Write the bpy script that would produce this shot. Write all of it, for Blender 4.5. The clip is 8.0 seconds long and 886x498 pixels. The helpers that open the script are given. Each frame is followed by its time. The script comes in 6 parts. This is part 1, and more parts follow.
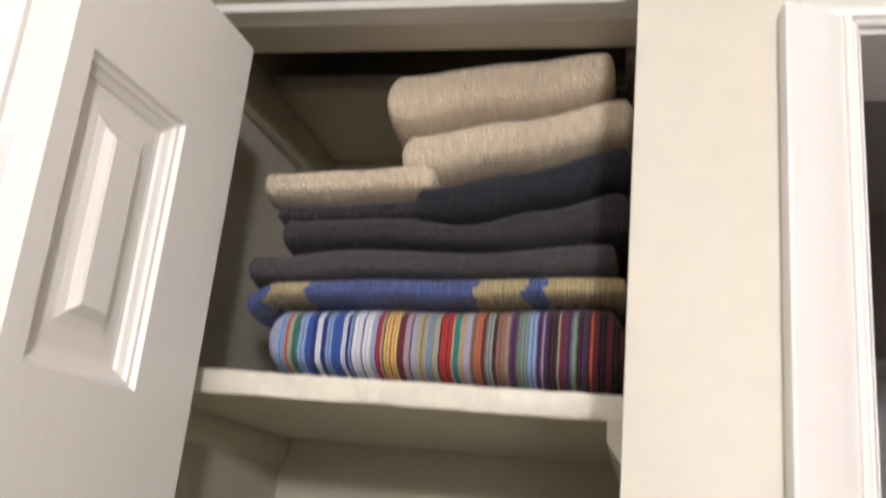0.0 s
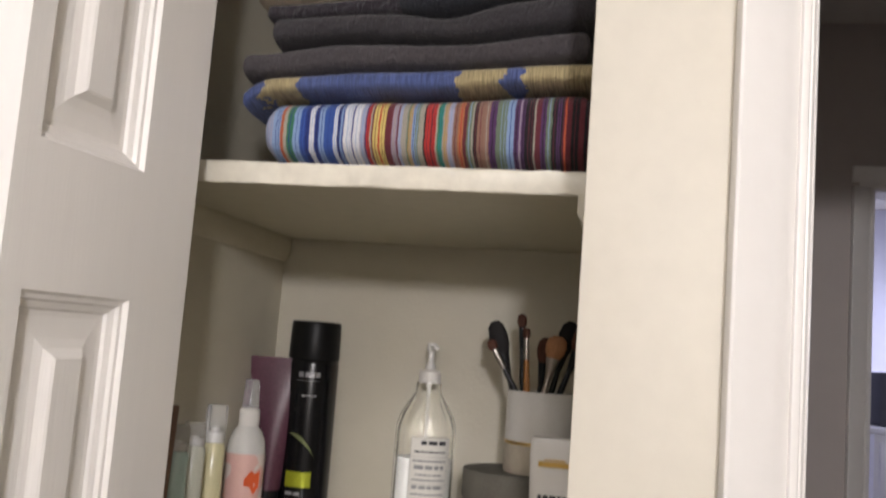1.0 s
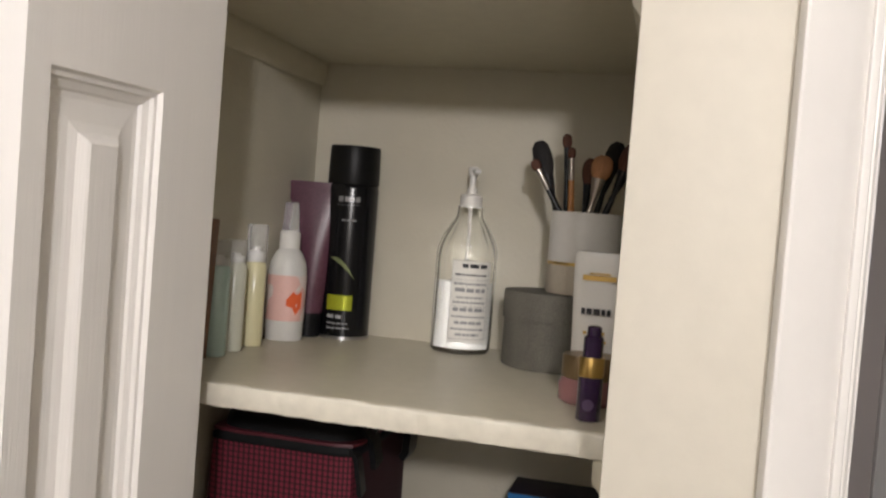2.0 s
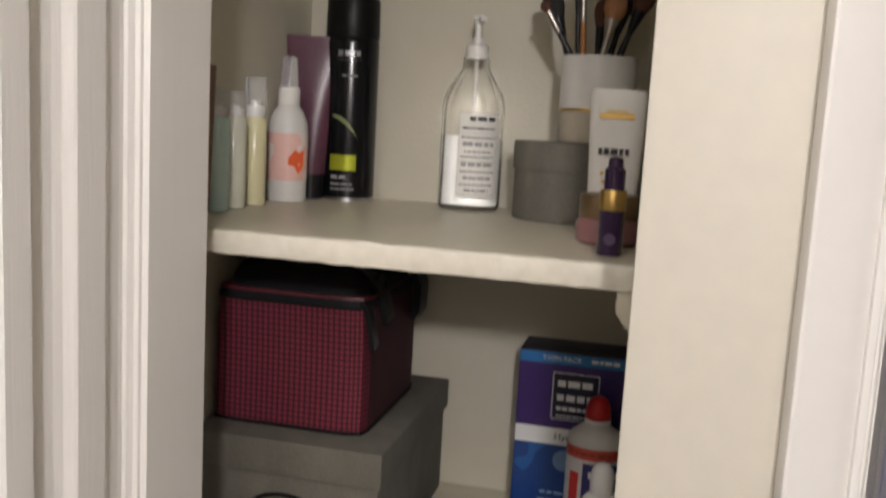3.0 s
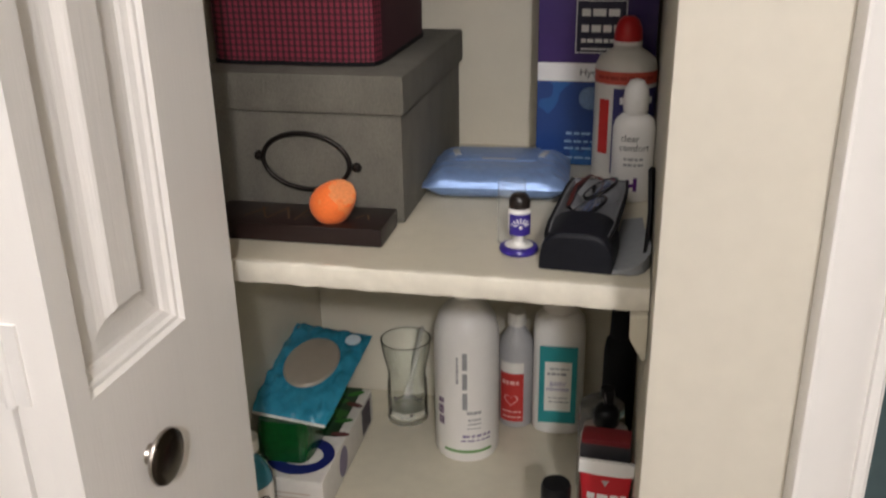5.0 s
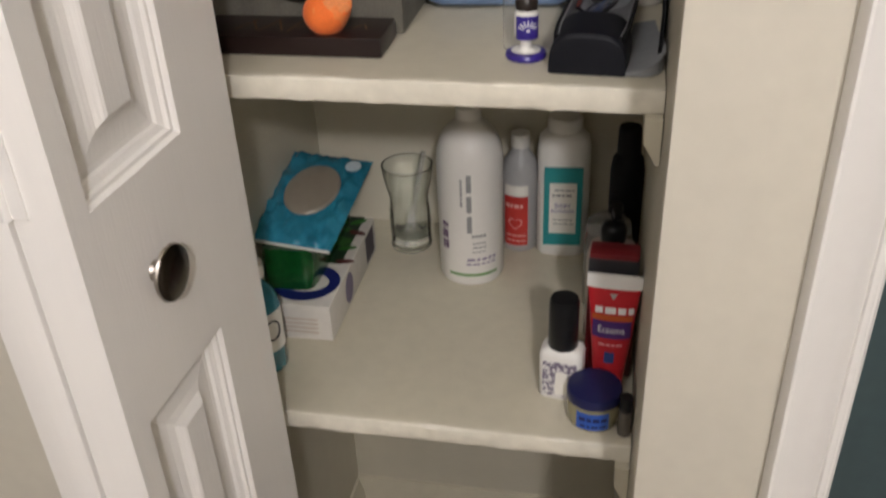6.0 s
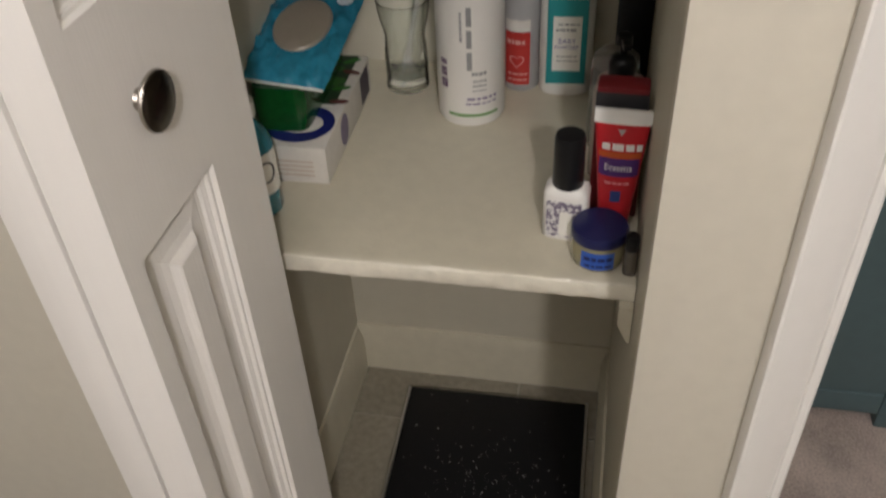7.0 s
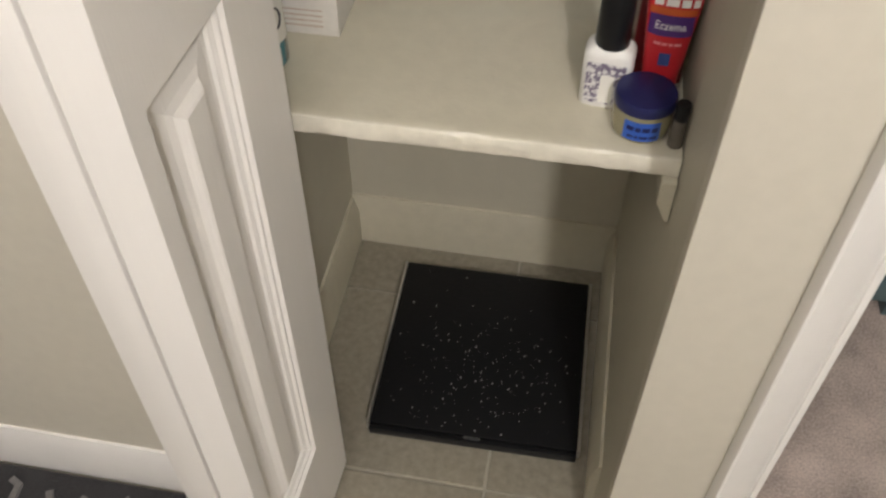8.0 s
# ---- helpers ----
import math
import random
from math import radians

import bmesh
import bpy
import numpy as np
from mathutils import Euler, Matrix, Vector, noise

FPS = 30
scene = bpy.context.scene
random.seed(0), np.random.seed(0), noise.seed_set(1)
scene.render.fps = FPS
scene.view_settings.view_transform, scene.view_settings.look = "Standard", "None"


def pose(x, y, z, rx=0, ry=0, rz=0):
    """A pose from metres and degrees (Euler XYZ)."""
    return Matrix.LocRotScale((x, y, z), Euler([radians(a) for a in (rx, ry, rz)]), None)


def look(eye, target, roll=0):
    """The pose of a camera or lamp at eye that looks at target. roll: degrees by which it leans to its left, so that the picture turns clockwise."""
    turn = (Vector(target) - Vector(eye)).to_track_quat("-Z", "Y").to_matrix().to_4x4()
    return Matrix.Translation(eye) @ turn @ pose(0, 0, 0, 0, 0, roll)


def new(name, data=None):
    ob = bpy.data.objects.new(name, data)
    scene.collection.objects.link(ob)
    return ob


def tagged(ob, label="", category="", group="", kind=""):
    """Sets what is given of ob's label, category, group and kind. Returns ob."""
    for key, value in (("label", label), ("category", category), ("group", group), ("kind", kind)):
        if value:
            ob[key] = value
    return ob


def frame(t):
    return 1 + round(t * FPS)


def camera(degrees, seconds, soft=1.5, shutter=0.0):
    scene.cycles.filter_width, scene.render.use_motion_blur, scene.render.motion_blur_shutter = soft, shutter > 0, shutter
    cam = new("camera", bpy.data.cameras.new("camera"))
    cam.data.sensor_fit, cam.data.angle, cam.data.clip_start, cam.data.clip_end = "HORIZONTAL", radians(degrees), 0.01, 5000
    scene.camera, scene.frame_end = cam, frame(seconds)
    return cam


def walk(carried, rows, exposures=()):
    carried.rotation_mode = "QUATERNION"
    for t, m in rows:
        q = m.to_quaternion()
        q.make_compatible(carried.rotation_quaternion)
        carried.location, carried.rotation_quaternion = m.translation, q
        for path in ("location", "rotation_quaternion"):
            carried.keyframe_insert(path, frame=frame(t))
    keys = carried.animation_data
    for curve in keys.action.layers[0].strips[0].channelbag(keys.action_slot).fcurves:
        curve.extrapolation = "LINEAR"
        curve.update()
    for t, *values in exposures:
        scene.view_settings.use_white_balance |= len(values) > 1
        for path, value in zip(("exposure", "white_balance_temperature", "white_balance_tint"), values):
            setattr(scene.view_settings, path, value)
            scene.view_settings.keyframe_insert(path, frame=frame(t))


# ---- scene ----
cam = camera(52.4, 8.0, soft=2.2, shutter=0.4)
PATH = [
    (0, pose(0.4446, -1.1138, 1.6222, 107.15, -5.50, 11.45)),
    (0.5, pose(0.4751, -1.1355, 1.5911, 99.98, -5.40, 12.95)),
    (1, pose(0.4736, -1.1553, 1.5728, 96.55, -4.39, 11.85)),
    (1.5, pose(0.4606, -1.1417, 1.5473, 91.31, -4.45, 12.80)),
    (1.7, pose(0.4665, -1.1348, 1.5345, 89.55, -4.72, 14.09)),
    (2.8, pose(0.4486, -1.1104, 1.4717, 84.13, -3.88, 13.82)),
    (3, pose(0.4441, -1.1030, 1.4568, 82.04, -3.21, 13.52)),
    (3.5, pose(0.4364, -1.0827, 1.4142, 78.37, -2.66, 13.25)),
    (4, pose(0.4243, -1.0786, 1.3613, 74.60, -1.58, 12.52)),
    (4.1, pose(0.4232, -1.0814, 1.3506, 74.64, -1.25, 12.02)),
    (4.2, pose(0.4222, -1.0813, 1.3436, 73.50, -1.05, 12.00)),
    (5.3, pose(0.4117, -1.0806, 1.2792, 65.88, 1.71, 11.40)),
    (5.5, pose(0.4096, -1.0779, 1.2716, 63.50, 2.07, 10.89)),
    (6, pose(0.4014, -1.0730, 1.2558, 58.27, 2.17, 10.92)),
    (6.5, pose(0.3966, -1.0677, 1.2381, 53.44, 2.69, 9.98)),
    (7, pose(0.3887, -1.0587, 1.2215, 49.21, 2.29, 10.22)),
    (7.5, pose(0.3708, -1.0402, 1.1893, 44.53, 0.47, 9.50)),
    (8, pose(0.3291, -1.0143, 1.1611, 41.35, -0.15, 10.06)),
]
EXPOSURES = [(0, -0.42, 6340, 12), (1, -0.54, 6320, 12), (1.5, -0.52, 6370, 10.5), (3, -0.56, 6430, 11), (4, -0.27, 6330, 11), (5.5, -0.35, 6360, 11), (7, -0.47, 6420, 10), (7.5, -0.38, 6440, 10), (8, -0.08, 6420, 8)]
walk(cam, PATH, EXPOSURES)

# world, lamp and exposure
world = bpy.data.worlds.new("world")
scene.world = world
world.use_nodes = True
world.node_tree.nodes["Background"].inputs[0].default_value = (0.55, 0.62, 0.9, 1)
world.node_tree.nodes["Background"].inputs[1].default_value = 0.25


def area_lamp(name, m, sx, sy, watts, colour):
    data = bpy.data.lights.new(name, "AREA")
    data.shape, data.size, data.size_y, data.energy, data.color = "RECTANGLE", sx, sy, watts, colour
    ob = new(name, data)
    ob.matrix_world = m
    return ob


# the vanity light on the wall opposite the closet, and the far room's window
for watts, radius, x in ((86, 0.055, 0.78), (5, 0.09, -0.10)):
    bulb = bpy.data.lights.new("vanity_light", "POINT")
    bulb.energy, bulb.color, bulb.shadow_soft_size = watts, (0.988, 0.955, 0.955), radius
    new("vanity_light", bulb).matrix_world = pose(x, -2.19, 1.96)
# soft fill from above, added to tune the shadows; no fitting is seen
area_lamp("ceiling_fill", look((0.10, -1.60, 2.41), (0.10, -1.55, 0.0)), 0.35, 0.35, 9, (0.988, 0.955, 0.955))
area_lamp("far_window_light", look((2.3, 2.9, 1.6), (0.9, 2.6, 0.9)), 1.2, 1.2, 52, (0.76, 0.77, 1.0))


# materials
def material(name, colour, rough=0.5, metal=0.0, var=0.08, scale=30.0, bump=0.0, bump_scale=200.0, stretch=(1, 1, 1), spec=0.5,
             sheen=0.0, transmission=0.0, ior=1.45, emit=0.0, coat=0.0, deep=0.002):
    """A surface with large stains and fine grain round one base colour."""
    m = bpy.data.materials.new(name)
    m.use_nodes = True
    nt = m.node_tree
    p = nt.nodes["Principled BSDF"]
    p.inputs["Roughness"].default_value = rough
    p.inputs["Metallic"].default_value = metal
    p.inputs["Specular IOR Level"].default_value = spec
    p.inputs["IOR"].default_value = ior
    p.inputs["Transmission Weight"].default_value = transmission
    p.inputs["Coat Weight"].default_value = coat
    if sheen:
        p.inputs["Sheen Weight"].default_value = sheen
    p.inputs["Base Color"].default_value = (*colour, 1)
    if emit:
        p.inputs["Emission Color"].default_value = (*colour, 1)
        p.inputs["Emission Strength"].default_value = emit
    if var or bump:
        tc = nt.nodes.new("ShaderNodeTexCoord")
        mp = nt.nodes.new("ShaderNodeMapping")
        mp.inputs["Scale"].default_value = stretch
        nt.links.new(tc.outputs["Object"], mp.inputs[0])
    if var:
        big = nt.nodes.new("ShaderNodeTexNoise")
        big.inputs["Scale"].default_value = scale / 6
        big.inputs["Detail"].default_value = 4
        fine = nt.nodes.new("ShaderNodeTexNoise")
        fine.inputs["Scale"].default_value = scale * 4
        fine.inputs["Detail"].default_value = 3
        for n in (big, fine):
            nt.links.new(mp.outputs[0], n.inputs["Vector"])
        add = nt.nodes.new("ShaderNodeMath")
        add.operation = "ADD"
        nt.links.new(big.outputs["Fac"], add.inputs[0])
        nt.links.new(fine.outputs["Fac"], add.inputs[1])
        ramp = nt.nodes.new("ShaderNodeMapRange")
        ramp.inputs[1].default_value, ramp.inputs[2].default_value = 0.6, 1.4
        ramp.inputs[3].default_value, ramp.inputs[4].default_value = 1 - var, 1 + var
        nt.links.new(add.outputs[0], ramp.inputs[0])
        mul = nt.nodes.new("ShaderNodeVectorMath")
        mul.operation = "SCALE"
        mul.inputs[0].default_value = colour
        nt.links.new(ramp.outputs[0], mul.inputs["Scale"])
        nt.links.new(mul.outputs[0], p.inputs["Base Color"])
    if bump:
        n = nt.nodes.new("ShaderNodeTexNoise")
        n.inputs["Scale"].default_value = bump_scale
        n.inputs["Detail"].default_value = 4
        nt.links.new(mp.outputs[0], n.inputs["Vector"])
        b = nt.nodes.new("ShaderNodeBump")
        b.inputs["Strength"].default_value = bump
        b.inputs["Distance"].default_value = deep
        nt.links.new(n.outputs["Fac"], b.inputs["Height"])
        nt.links.new(b.outputs[0], p.inputs["Normal"])
    return m


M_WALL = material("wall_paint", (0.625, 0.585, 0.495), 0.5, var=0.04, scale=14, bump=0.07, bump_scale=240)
# the same wall cream, with the closet's shade mixed into its colour
M_INNER = material("wall_paint_shaded", (0.555, 0.518, 0.418), 0.5, var=0.04, scale=8, bump=0.25, bump_scale=180)
# dark colour for out-of-view walls, chosen to keep fill light low
M_BATH = material("low_bounce_paint", (0.34, 0.31, 0.265), 0.55, var=0.04, scale=8, bump=0.1)
M_TRIM = material("white_trim_paint", (0.82, 0.795, 0.76), 0.35, var=0.02, scale=12, bump=0.08, bump_scale=120)
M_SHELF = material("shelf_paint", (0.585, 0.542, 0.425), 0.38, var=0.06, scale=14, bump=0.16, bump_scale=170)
# front edges of the shelves, paler and glossier than the tops
M_EDGE = material("pale_shelf_edge", (0.70, 0.66, 0.555), 0.27, var=0.11, scale=20, bump=0.2, bump_scale=150)
M_DOOR = material("door_paint", (0.87, 0.84, 0.80), 0.4, var=0.02, scale=20, bump=0.16, bump_scale=500, stretch=(1, 1, 0.05))
M_CEIL = material("ceiling_paint", (0.66, 0.63, 0.575), 0.7, var=0.03, scale=10)
M_TILE = material("floor_tile_stone", (0.275, 0.245, 0.19), 0.45, var=0.28, scale=22, bump=0.15, bump_scale=90)
M_GROUT = material("grout", (0.36, 0.33, 0.265), 0.8, var=0.1, scale=60)
M_CARPET = material("taupe_carpet", (0.47, 0.39, 0.345), 0.95, var=0.5, scale=70, bump=1.0, bump_scale=500)
M_HALL = material("hall_wall_paint", (0.50, 0.455, 0.43), 0.6, var=0.03, scale=6, bump=0.1)
M_FARWALL = material("far_wall_paint", (0.62, 0.62, 0.7), 0.6, var=0.03, scale=6)
M_NICKEL = material("brushed_nickel", (0.42, 0.38, 0.34), 0.32, metal=1.0, var=0.08, scale=80)


# mesh helpers
def mesh_of(name, bm, mat, smooth=True):
    me = bpy.data.meshes.new(name)
    bmesh.ops.recalc_face_normals(bm, faces=bm.faces[:])
    bm.to_mesh(me)
    bm.free()
    for m in (mat if isinstance(mat, (list, tuple)) else [mat]):
        me.materials.append(m)
    if smooth:
        me.polygons.foreach_set("use_smooth", [True] * len(me.polygons))
        me.set_sharp_from_angle(angle=radians(38))
    return me


def part(name, bm, mat, parent=None, label=""):
    ob = new(name, mesh_of(name, bm, mat))
    if parent is not None:
        ob.parent = parent
    if label:
        tagged(ob, label)
    if name in ("glass", "bowl", "lens", "shell") or (name == "cap" and ob.data.materials[0].name.startswith("clear")):
        ob.visible_shadow = False
    if name == "print":
        tagged(ob, kind="stuff")
    return ob


def thing(name, label, category, m=None, group="", kind=""):
    ob = new(name)
    ob.empty_display_size = 0.02
    if m is not None:
        ob.matrix_world = m
    return tagged(ob, label, category, group, kind)


def box(x0, x1, y0, y1, z0, z1, bevel=0.0, seg=2):
    bm = bmesh.new()
    v = [bm.verts.new((x, y, z)) for x in (x0, x1) for y in (y0, y1) for z in (z0, z1)]
    for f in ((0, 1, 3, 2), (4, 6, 7, 5), (0, 4, 5, 1), (2, 3, 7, 6), (0, 2, 6, 4), (1, 5, 7, 3)):
        bm.faces.new([v[i] for i in f])
    bmesh.ops.recalc_face_normals(bm, faces=bm.faces[:])
    if bevel:
        bmesh.ops.bevel(bm, geom=bm.edges[:], offset=bevel, segments=seg, profile=0.6, affect="EDGES")
    return bm


def lathe(profile, n=28, sx=1.0, sy=1.0, power=2.0):
    """Turns (radius, z) pairs round z; power above 2 squares the section."""
    bm = bmesh.new()
    rings = []
    for r, z in profile:
        ring = []
        for i in range(n):
            a = 2 * math.pi * i / n
            c, s = math.cos(a), math.sin(a)
            k = (abs(c) ** power + abs(s) ** power) ** (-1 / power)
            ring.append(bm.verts.new((r * c * k * sx, r * s * k * sy, z)))
        rings.append(ring)
    for a, b in zip(rings, rings[1:]):
        for i in range(n):
            bm.faces.new((a[i], a[(i + 1) % n], b[(i + 1) % n], b[i]))
    if profile[0][0] > 1e-5:
        bm.faces.new(rings[0][::-1])
    if profile[-1][0] > 1e-5:
        bm.faces.new(rings[-1])
    bmesh.ops.remove_doubles(bm, verts=bm.verts[:], dist=1e-6)
    return bm


def joined(*bms):
    out = bmesh.new()
    for b in bms:
        me = bpy.data.meshes.new("tmp")
        b.to_mesh(me)
        b.free()
        out.from_mesh(me)
        bpy.data.meshes.remove(me)
    return out


def moved(bm, m):
    bmesh.ops.transform(bm, matrix=m, verts=bm.verts[:])
    return bm


def extrude_profile(pts, axis, a, b):
    """A straight moulding: pts are (u, v) in the plane across the axis."""
    bm = bmesh.new()
    put = {"x": lambda u, v, w: (w, u, v), "y": lambda u, v, w: (u, w, v), "z": lambda u, v, w: (u, v, w)}[axis]
    r0 = [bm.verts.new(put(u, v, a)) for u, v in pts]
    r1 = [bm.verts.new(put(u, v, b)) for u, v in pts]
    n = len(pts)
    for i in range(n):
        bm.faces.new((r0[i], r0[(i + 1) % n], r1[(i + 1) % n], r1[i]))
    bm.faces.new(r0[::-1])
    bm.faces.new(r1)
    return bm


def structure(name, bm, mat, label, category, smooth=True):
    return tagged(new(name, mesh_of(name, bm, mat, smooth)), label, category, kind="structure")


# the plan
CW = 0.437              # inner width of the closet
YF = -0.535             # room face of the closet's front wall
YL = -0.502             # room face of the wall beside the hinge side
YS = -0.408             # front edge of the shelves
SHELVES = (1.732, 1.357, 0.992, 0.621)
TH = 0.021
HEAD = 2.045            # underside of the closet's head
TOP = 2.44
DOOR_L, DOOR_R, DOOR_H = 0.587, 1.37, 1.975
HALL_Y = 1.10

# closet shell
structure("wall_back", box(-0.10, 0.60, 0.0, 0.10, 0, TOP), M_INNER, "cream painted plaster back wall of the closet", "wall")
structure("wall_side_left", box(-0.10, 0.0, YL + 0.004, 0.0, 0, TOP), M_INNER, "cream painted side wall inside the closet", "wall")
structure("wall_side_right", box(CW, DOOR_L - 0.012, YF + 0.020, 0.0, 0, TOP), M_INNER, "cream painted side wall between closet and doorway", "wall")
structure("wall_pier", box(CW - 0.002, DOOR_L - 0.040, YF, YF + 0.020, 0, TOP, 0.0015), M_WALL, "narrow cream painted wall strip beside the closet opening", "wall")
structure("closet_head", box(0.0, CW, YF, -0.39, HEAD, TOP), M_WALL, "painted header above the closet opening", "wall")
structure("wall_front_left", box(-1.6, 0.0, YL, YL + 0.004, 0, TOP), M_WALL, "unseen bathroom back wall, darkened to dim bounced light beside the closet", "wall")
structure("wall_front_left_core", box(-1.6, -0.10, YL + 0.004, YL + 0.1, 0, TOP), M_WALL, "unseen bathroom back wall, darkened to dim bounced light core", "wall")
structure("wall_front_right", box(DOOR_R + 0.040, 2.4, YF, YF + 0.11, 0, TOP), M_WALL, "unseen bathroom back wall, darkened to dim bounced light past the doorway", "wall")
structure("wall_over_door", box(DOOR_L - 0.040, DOOR_R + 0.040, YF, YF + 0.11, DOOR_H + 0.038, TOP), M_WALL, "beige painted wall above the doorway", "wall")
# the unseen bathroom behind the camera, its walls darkened to cut bounced light
structure("wall_bath_left", box(-1.7, -1.6, -2.4, YL + 0.1, 0, TOP), M_BATH, "unseen bathroom side wall, darkened to dim bounced light", "wall")
structure("wall_bath_right", box(2.4, 2.5, -2.4, 3.6, 0, TOP), M_BATH, "unseen side wall, darkened to dim bounced light", "wall")
structure("wall_bath_back", box(-1.7, 2.5, -2.5, -2.4, 0, TOP), M_BATH, "unseen bathroom back wall, darkened to dim bounced light", "wall")
structure("ceiling", box(-1.7, 2.5, -2.5, 3.7, TOP, TOP + 0.1), M_CEIL, "flat off-white ceiling", "ceiling")
# bedroom through the doorway
structure("carpet", box(CW + 0.1, 2.4, YF + 0.055, 3.6, -0.06, 0.004), M_CARPET, "taupe cut-pile carpet in the room past the doorway", "carpet")
structure("wall_hall_far_left", box(0.50, 0.976, HALL_Y, HALL_Y + 0.12, 0, TOP), M_HALL, "grey-brown painted wall across the hall", "wall")
structure("wall_hall_far_right", box(1.819, 2.4, HALL_Y, HALL_Y + 0.12, 0, TOP), M_HALL, "grey-brown painted wall across the hall", "wall")
structure("wall_hall_far_top", box(0.976, 1.819, HALL_Y, HALL_Y + 0.12, 2.068, TOP), M_HALL, "grey-brown painted wall above the far doorway", "wall")
structure("wall_hall_left", box(0.50, 0.60, 0.10, HALL_Y, 0, TOP), M_HALL, "grey-brown painted side wall of the hall", "wall")
structure("wall_far_room", box(0.4, 2.4, 3.6, 3.7, 0, TOP), M_FARWALL, "pale bluish wall of the far room", "wall")
structure("wall_far_room_left", box(0.4, 0.5, HALL_Y + 0.12, 3.6, 0, TOP), M_FARWALL, "pale bluish side wall of the far room", "wall")


def casing_profile(side):
    """Door casing across its width: thick outer band, flat that thins inwards, cove, bead and inner step."""
    pts = [(0, 0), (0.0005, 0.015), (0.002, 0.0185), (0.004, 0.019), (0.030, 0.006), (0.039, -0.001), (0.0425, -0.0045),
           (0.0435, -0.0010), (0.0455, -0.0010), (0.0485, -0.0022), (0.0495, -0.0055), (0.051, -0.0055), (0.053, -0.008), (0.053, -0.018), (0.018, -0.018), (0.018, 0)]
    return [(side * u, -v) for u, v in pts]


def door_frame(name, xl, xr, y, top, mat, label):
    frame_ob = tagged(new(name), label, "door frame", kind="structure")
    bm = extrude_profile([(xl - 0.056 + u, y + v) for u, v in casing_profile(1)], "z", 0, top + 0.007)
    part("casing", bm, mat, frame_ob)
    bm = extrude_profile([(xr + 0.056 + u, y + v) for u, v in casing_profile(-1)], "z", 0, top + 0.007)
    part("casing", bm, mat, frame_ob)
    bm = extrude_profile([(y + v, top + 0.056 - u) for u, v in casing_profile(1)], "x", xl - 0.056, xr + 0.056)
    part("head_casing", bm, mat, frame_ob)
    part("jamb", box(xl - 0.012, xl, y + 0.014, y + 0.115, 0, top, 0.0015), mat, frame_ob)
    part("jamb", box(xr, xr + 0.012, y + 0.014, y + 0.115, 0, top, 0.0015), mat, frame_ob)
    part("head_jamb", box(xl - 0.012, xr + 0.012, y + 0.014, y + 0.115, top, top + 0.012), mat, frame_ob)
    return frame_ob


door_frame("door_frame_1", DOOR_L, DOOR_R, YF, DOOR_H, M_TRIM, "white painted door casing with a beaded inner edge")
door_frame("door_frame_2", 1.015, 1.78, HALL_Y, 2.03, M_TRIM, "white painted casing of the far doorway")


def baseboard(name, axis, a, b, at, sign, h, mat):
    pts = [(0, 0), (sign * 0.012, 0), (sign * 0.012, h * 0.72), (sign * 0.0095, h * 0.80), (sign * 0.009, h * 0.86), (sign * 0.0055, h * 0.94), (sign * 0.004, h), (0, h)]
    return structure(name, extrude_profile([(at + u, v) for u, v in pts], axis, a, b), mat, "white painted baseboard with an ogee top", "baseboard")


baseboard("baseboard_back", "x", 0.0, CW, 0.0, -1, 0.102, M_SHELF)
baseboard("baseboard_left", "y", -0.43, -0.012, 0.0, 1, 0.102, M_SHELF)
baseboard("baseboard_right", "y", -0.43, -0.012, CW, -1, 0.102, M_SHELF)
baseboard("baseboard_room", "x", -1.6, 0.0, YL, -1, 0.092, M_TRIM)
baseboard("baseboard_hall", "x", 0.6, 0.955, HALL_Y, -1, 0.105, M_TRIM)

# shelves, each a painted board with side cleats
def painted_board(x0, x1, y0, y1, z0, z1, n=90):
    """A board whose brushed front edge wanders a little."""
    bm = bmesh.new()
    prof = [(y0 + 0.012, z0), (y1, z0), (y1, z1), (y0 + 0.012, z1), (y0 + 0.003, z1), (y0 + 0.0008, z1 - 0.0008), (y0, z1 - 0.003), (y0, z0 + 0.003), (y0 + 0.0008, z0 + 0.0006), (y0 + 0.003, z0)]
    rings = []
    for i in range(n + 1):
        x = x0 + (x1 - x0) * i / n
        ring = []
        for k, (y, z) in enumerate(prof):
            w = 0.0 if k < 4 else 1.0
            ring.append(bm.verts.new((x, y + w * 0.0011 * noise.noise(Vector((x * 45, z * 30, k * 0.7))), z + w * 0.0009 * noise.noise(Vector((x * 60 + 9, z * 30, k * 0.9))))))
        rings.append(ring)
    for a, b in zip(rings, rings[1:]):
        for k in range(len(prof)):
            f = bm.faces.new((a[k], a[(k + 1) % len(prof)], b[(k + 1) % len(prof)], b[k]))
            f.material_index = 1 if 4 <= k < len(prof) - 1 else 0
    bm.faces.new(rings[0][::-1])
    bm.faces.new(rings[-1])
    return bm


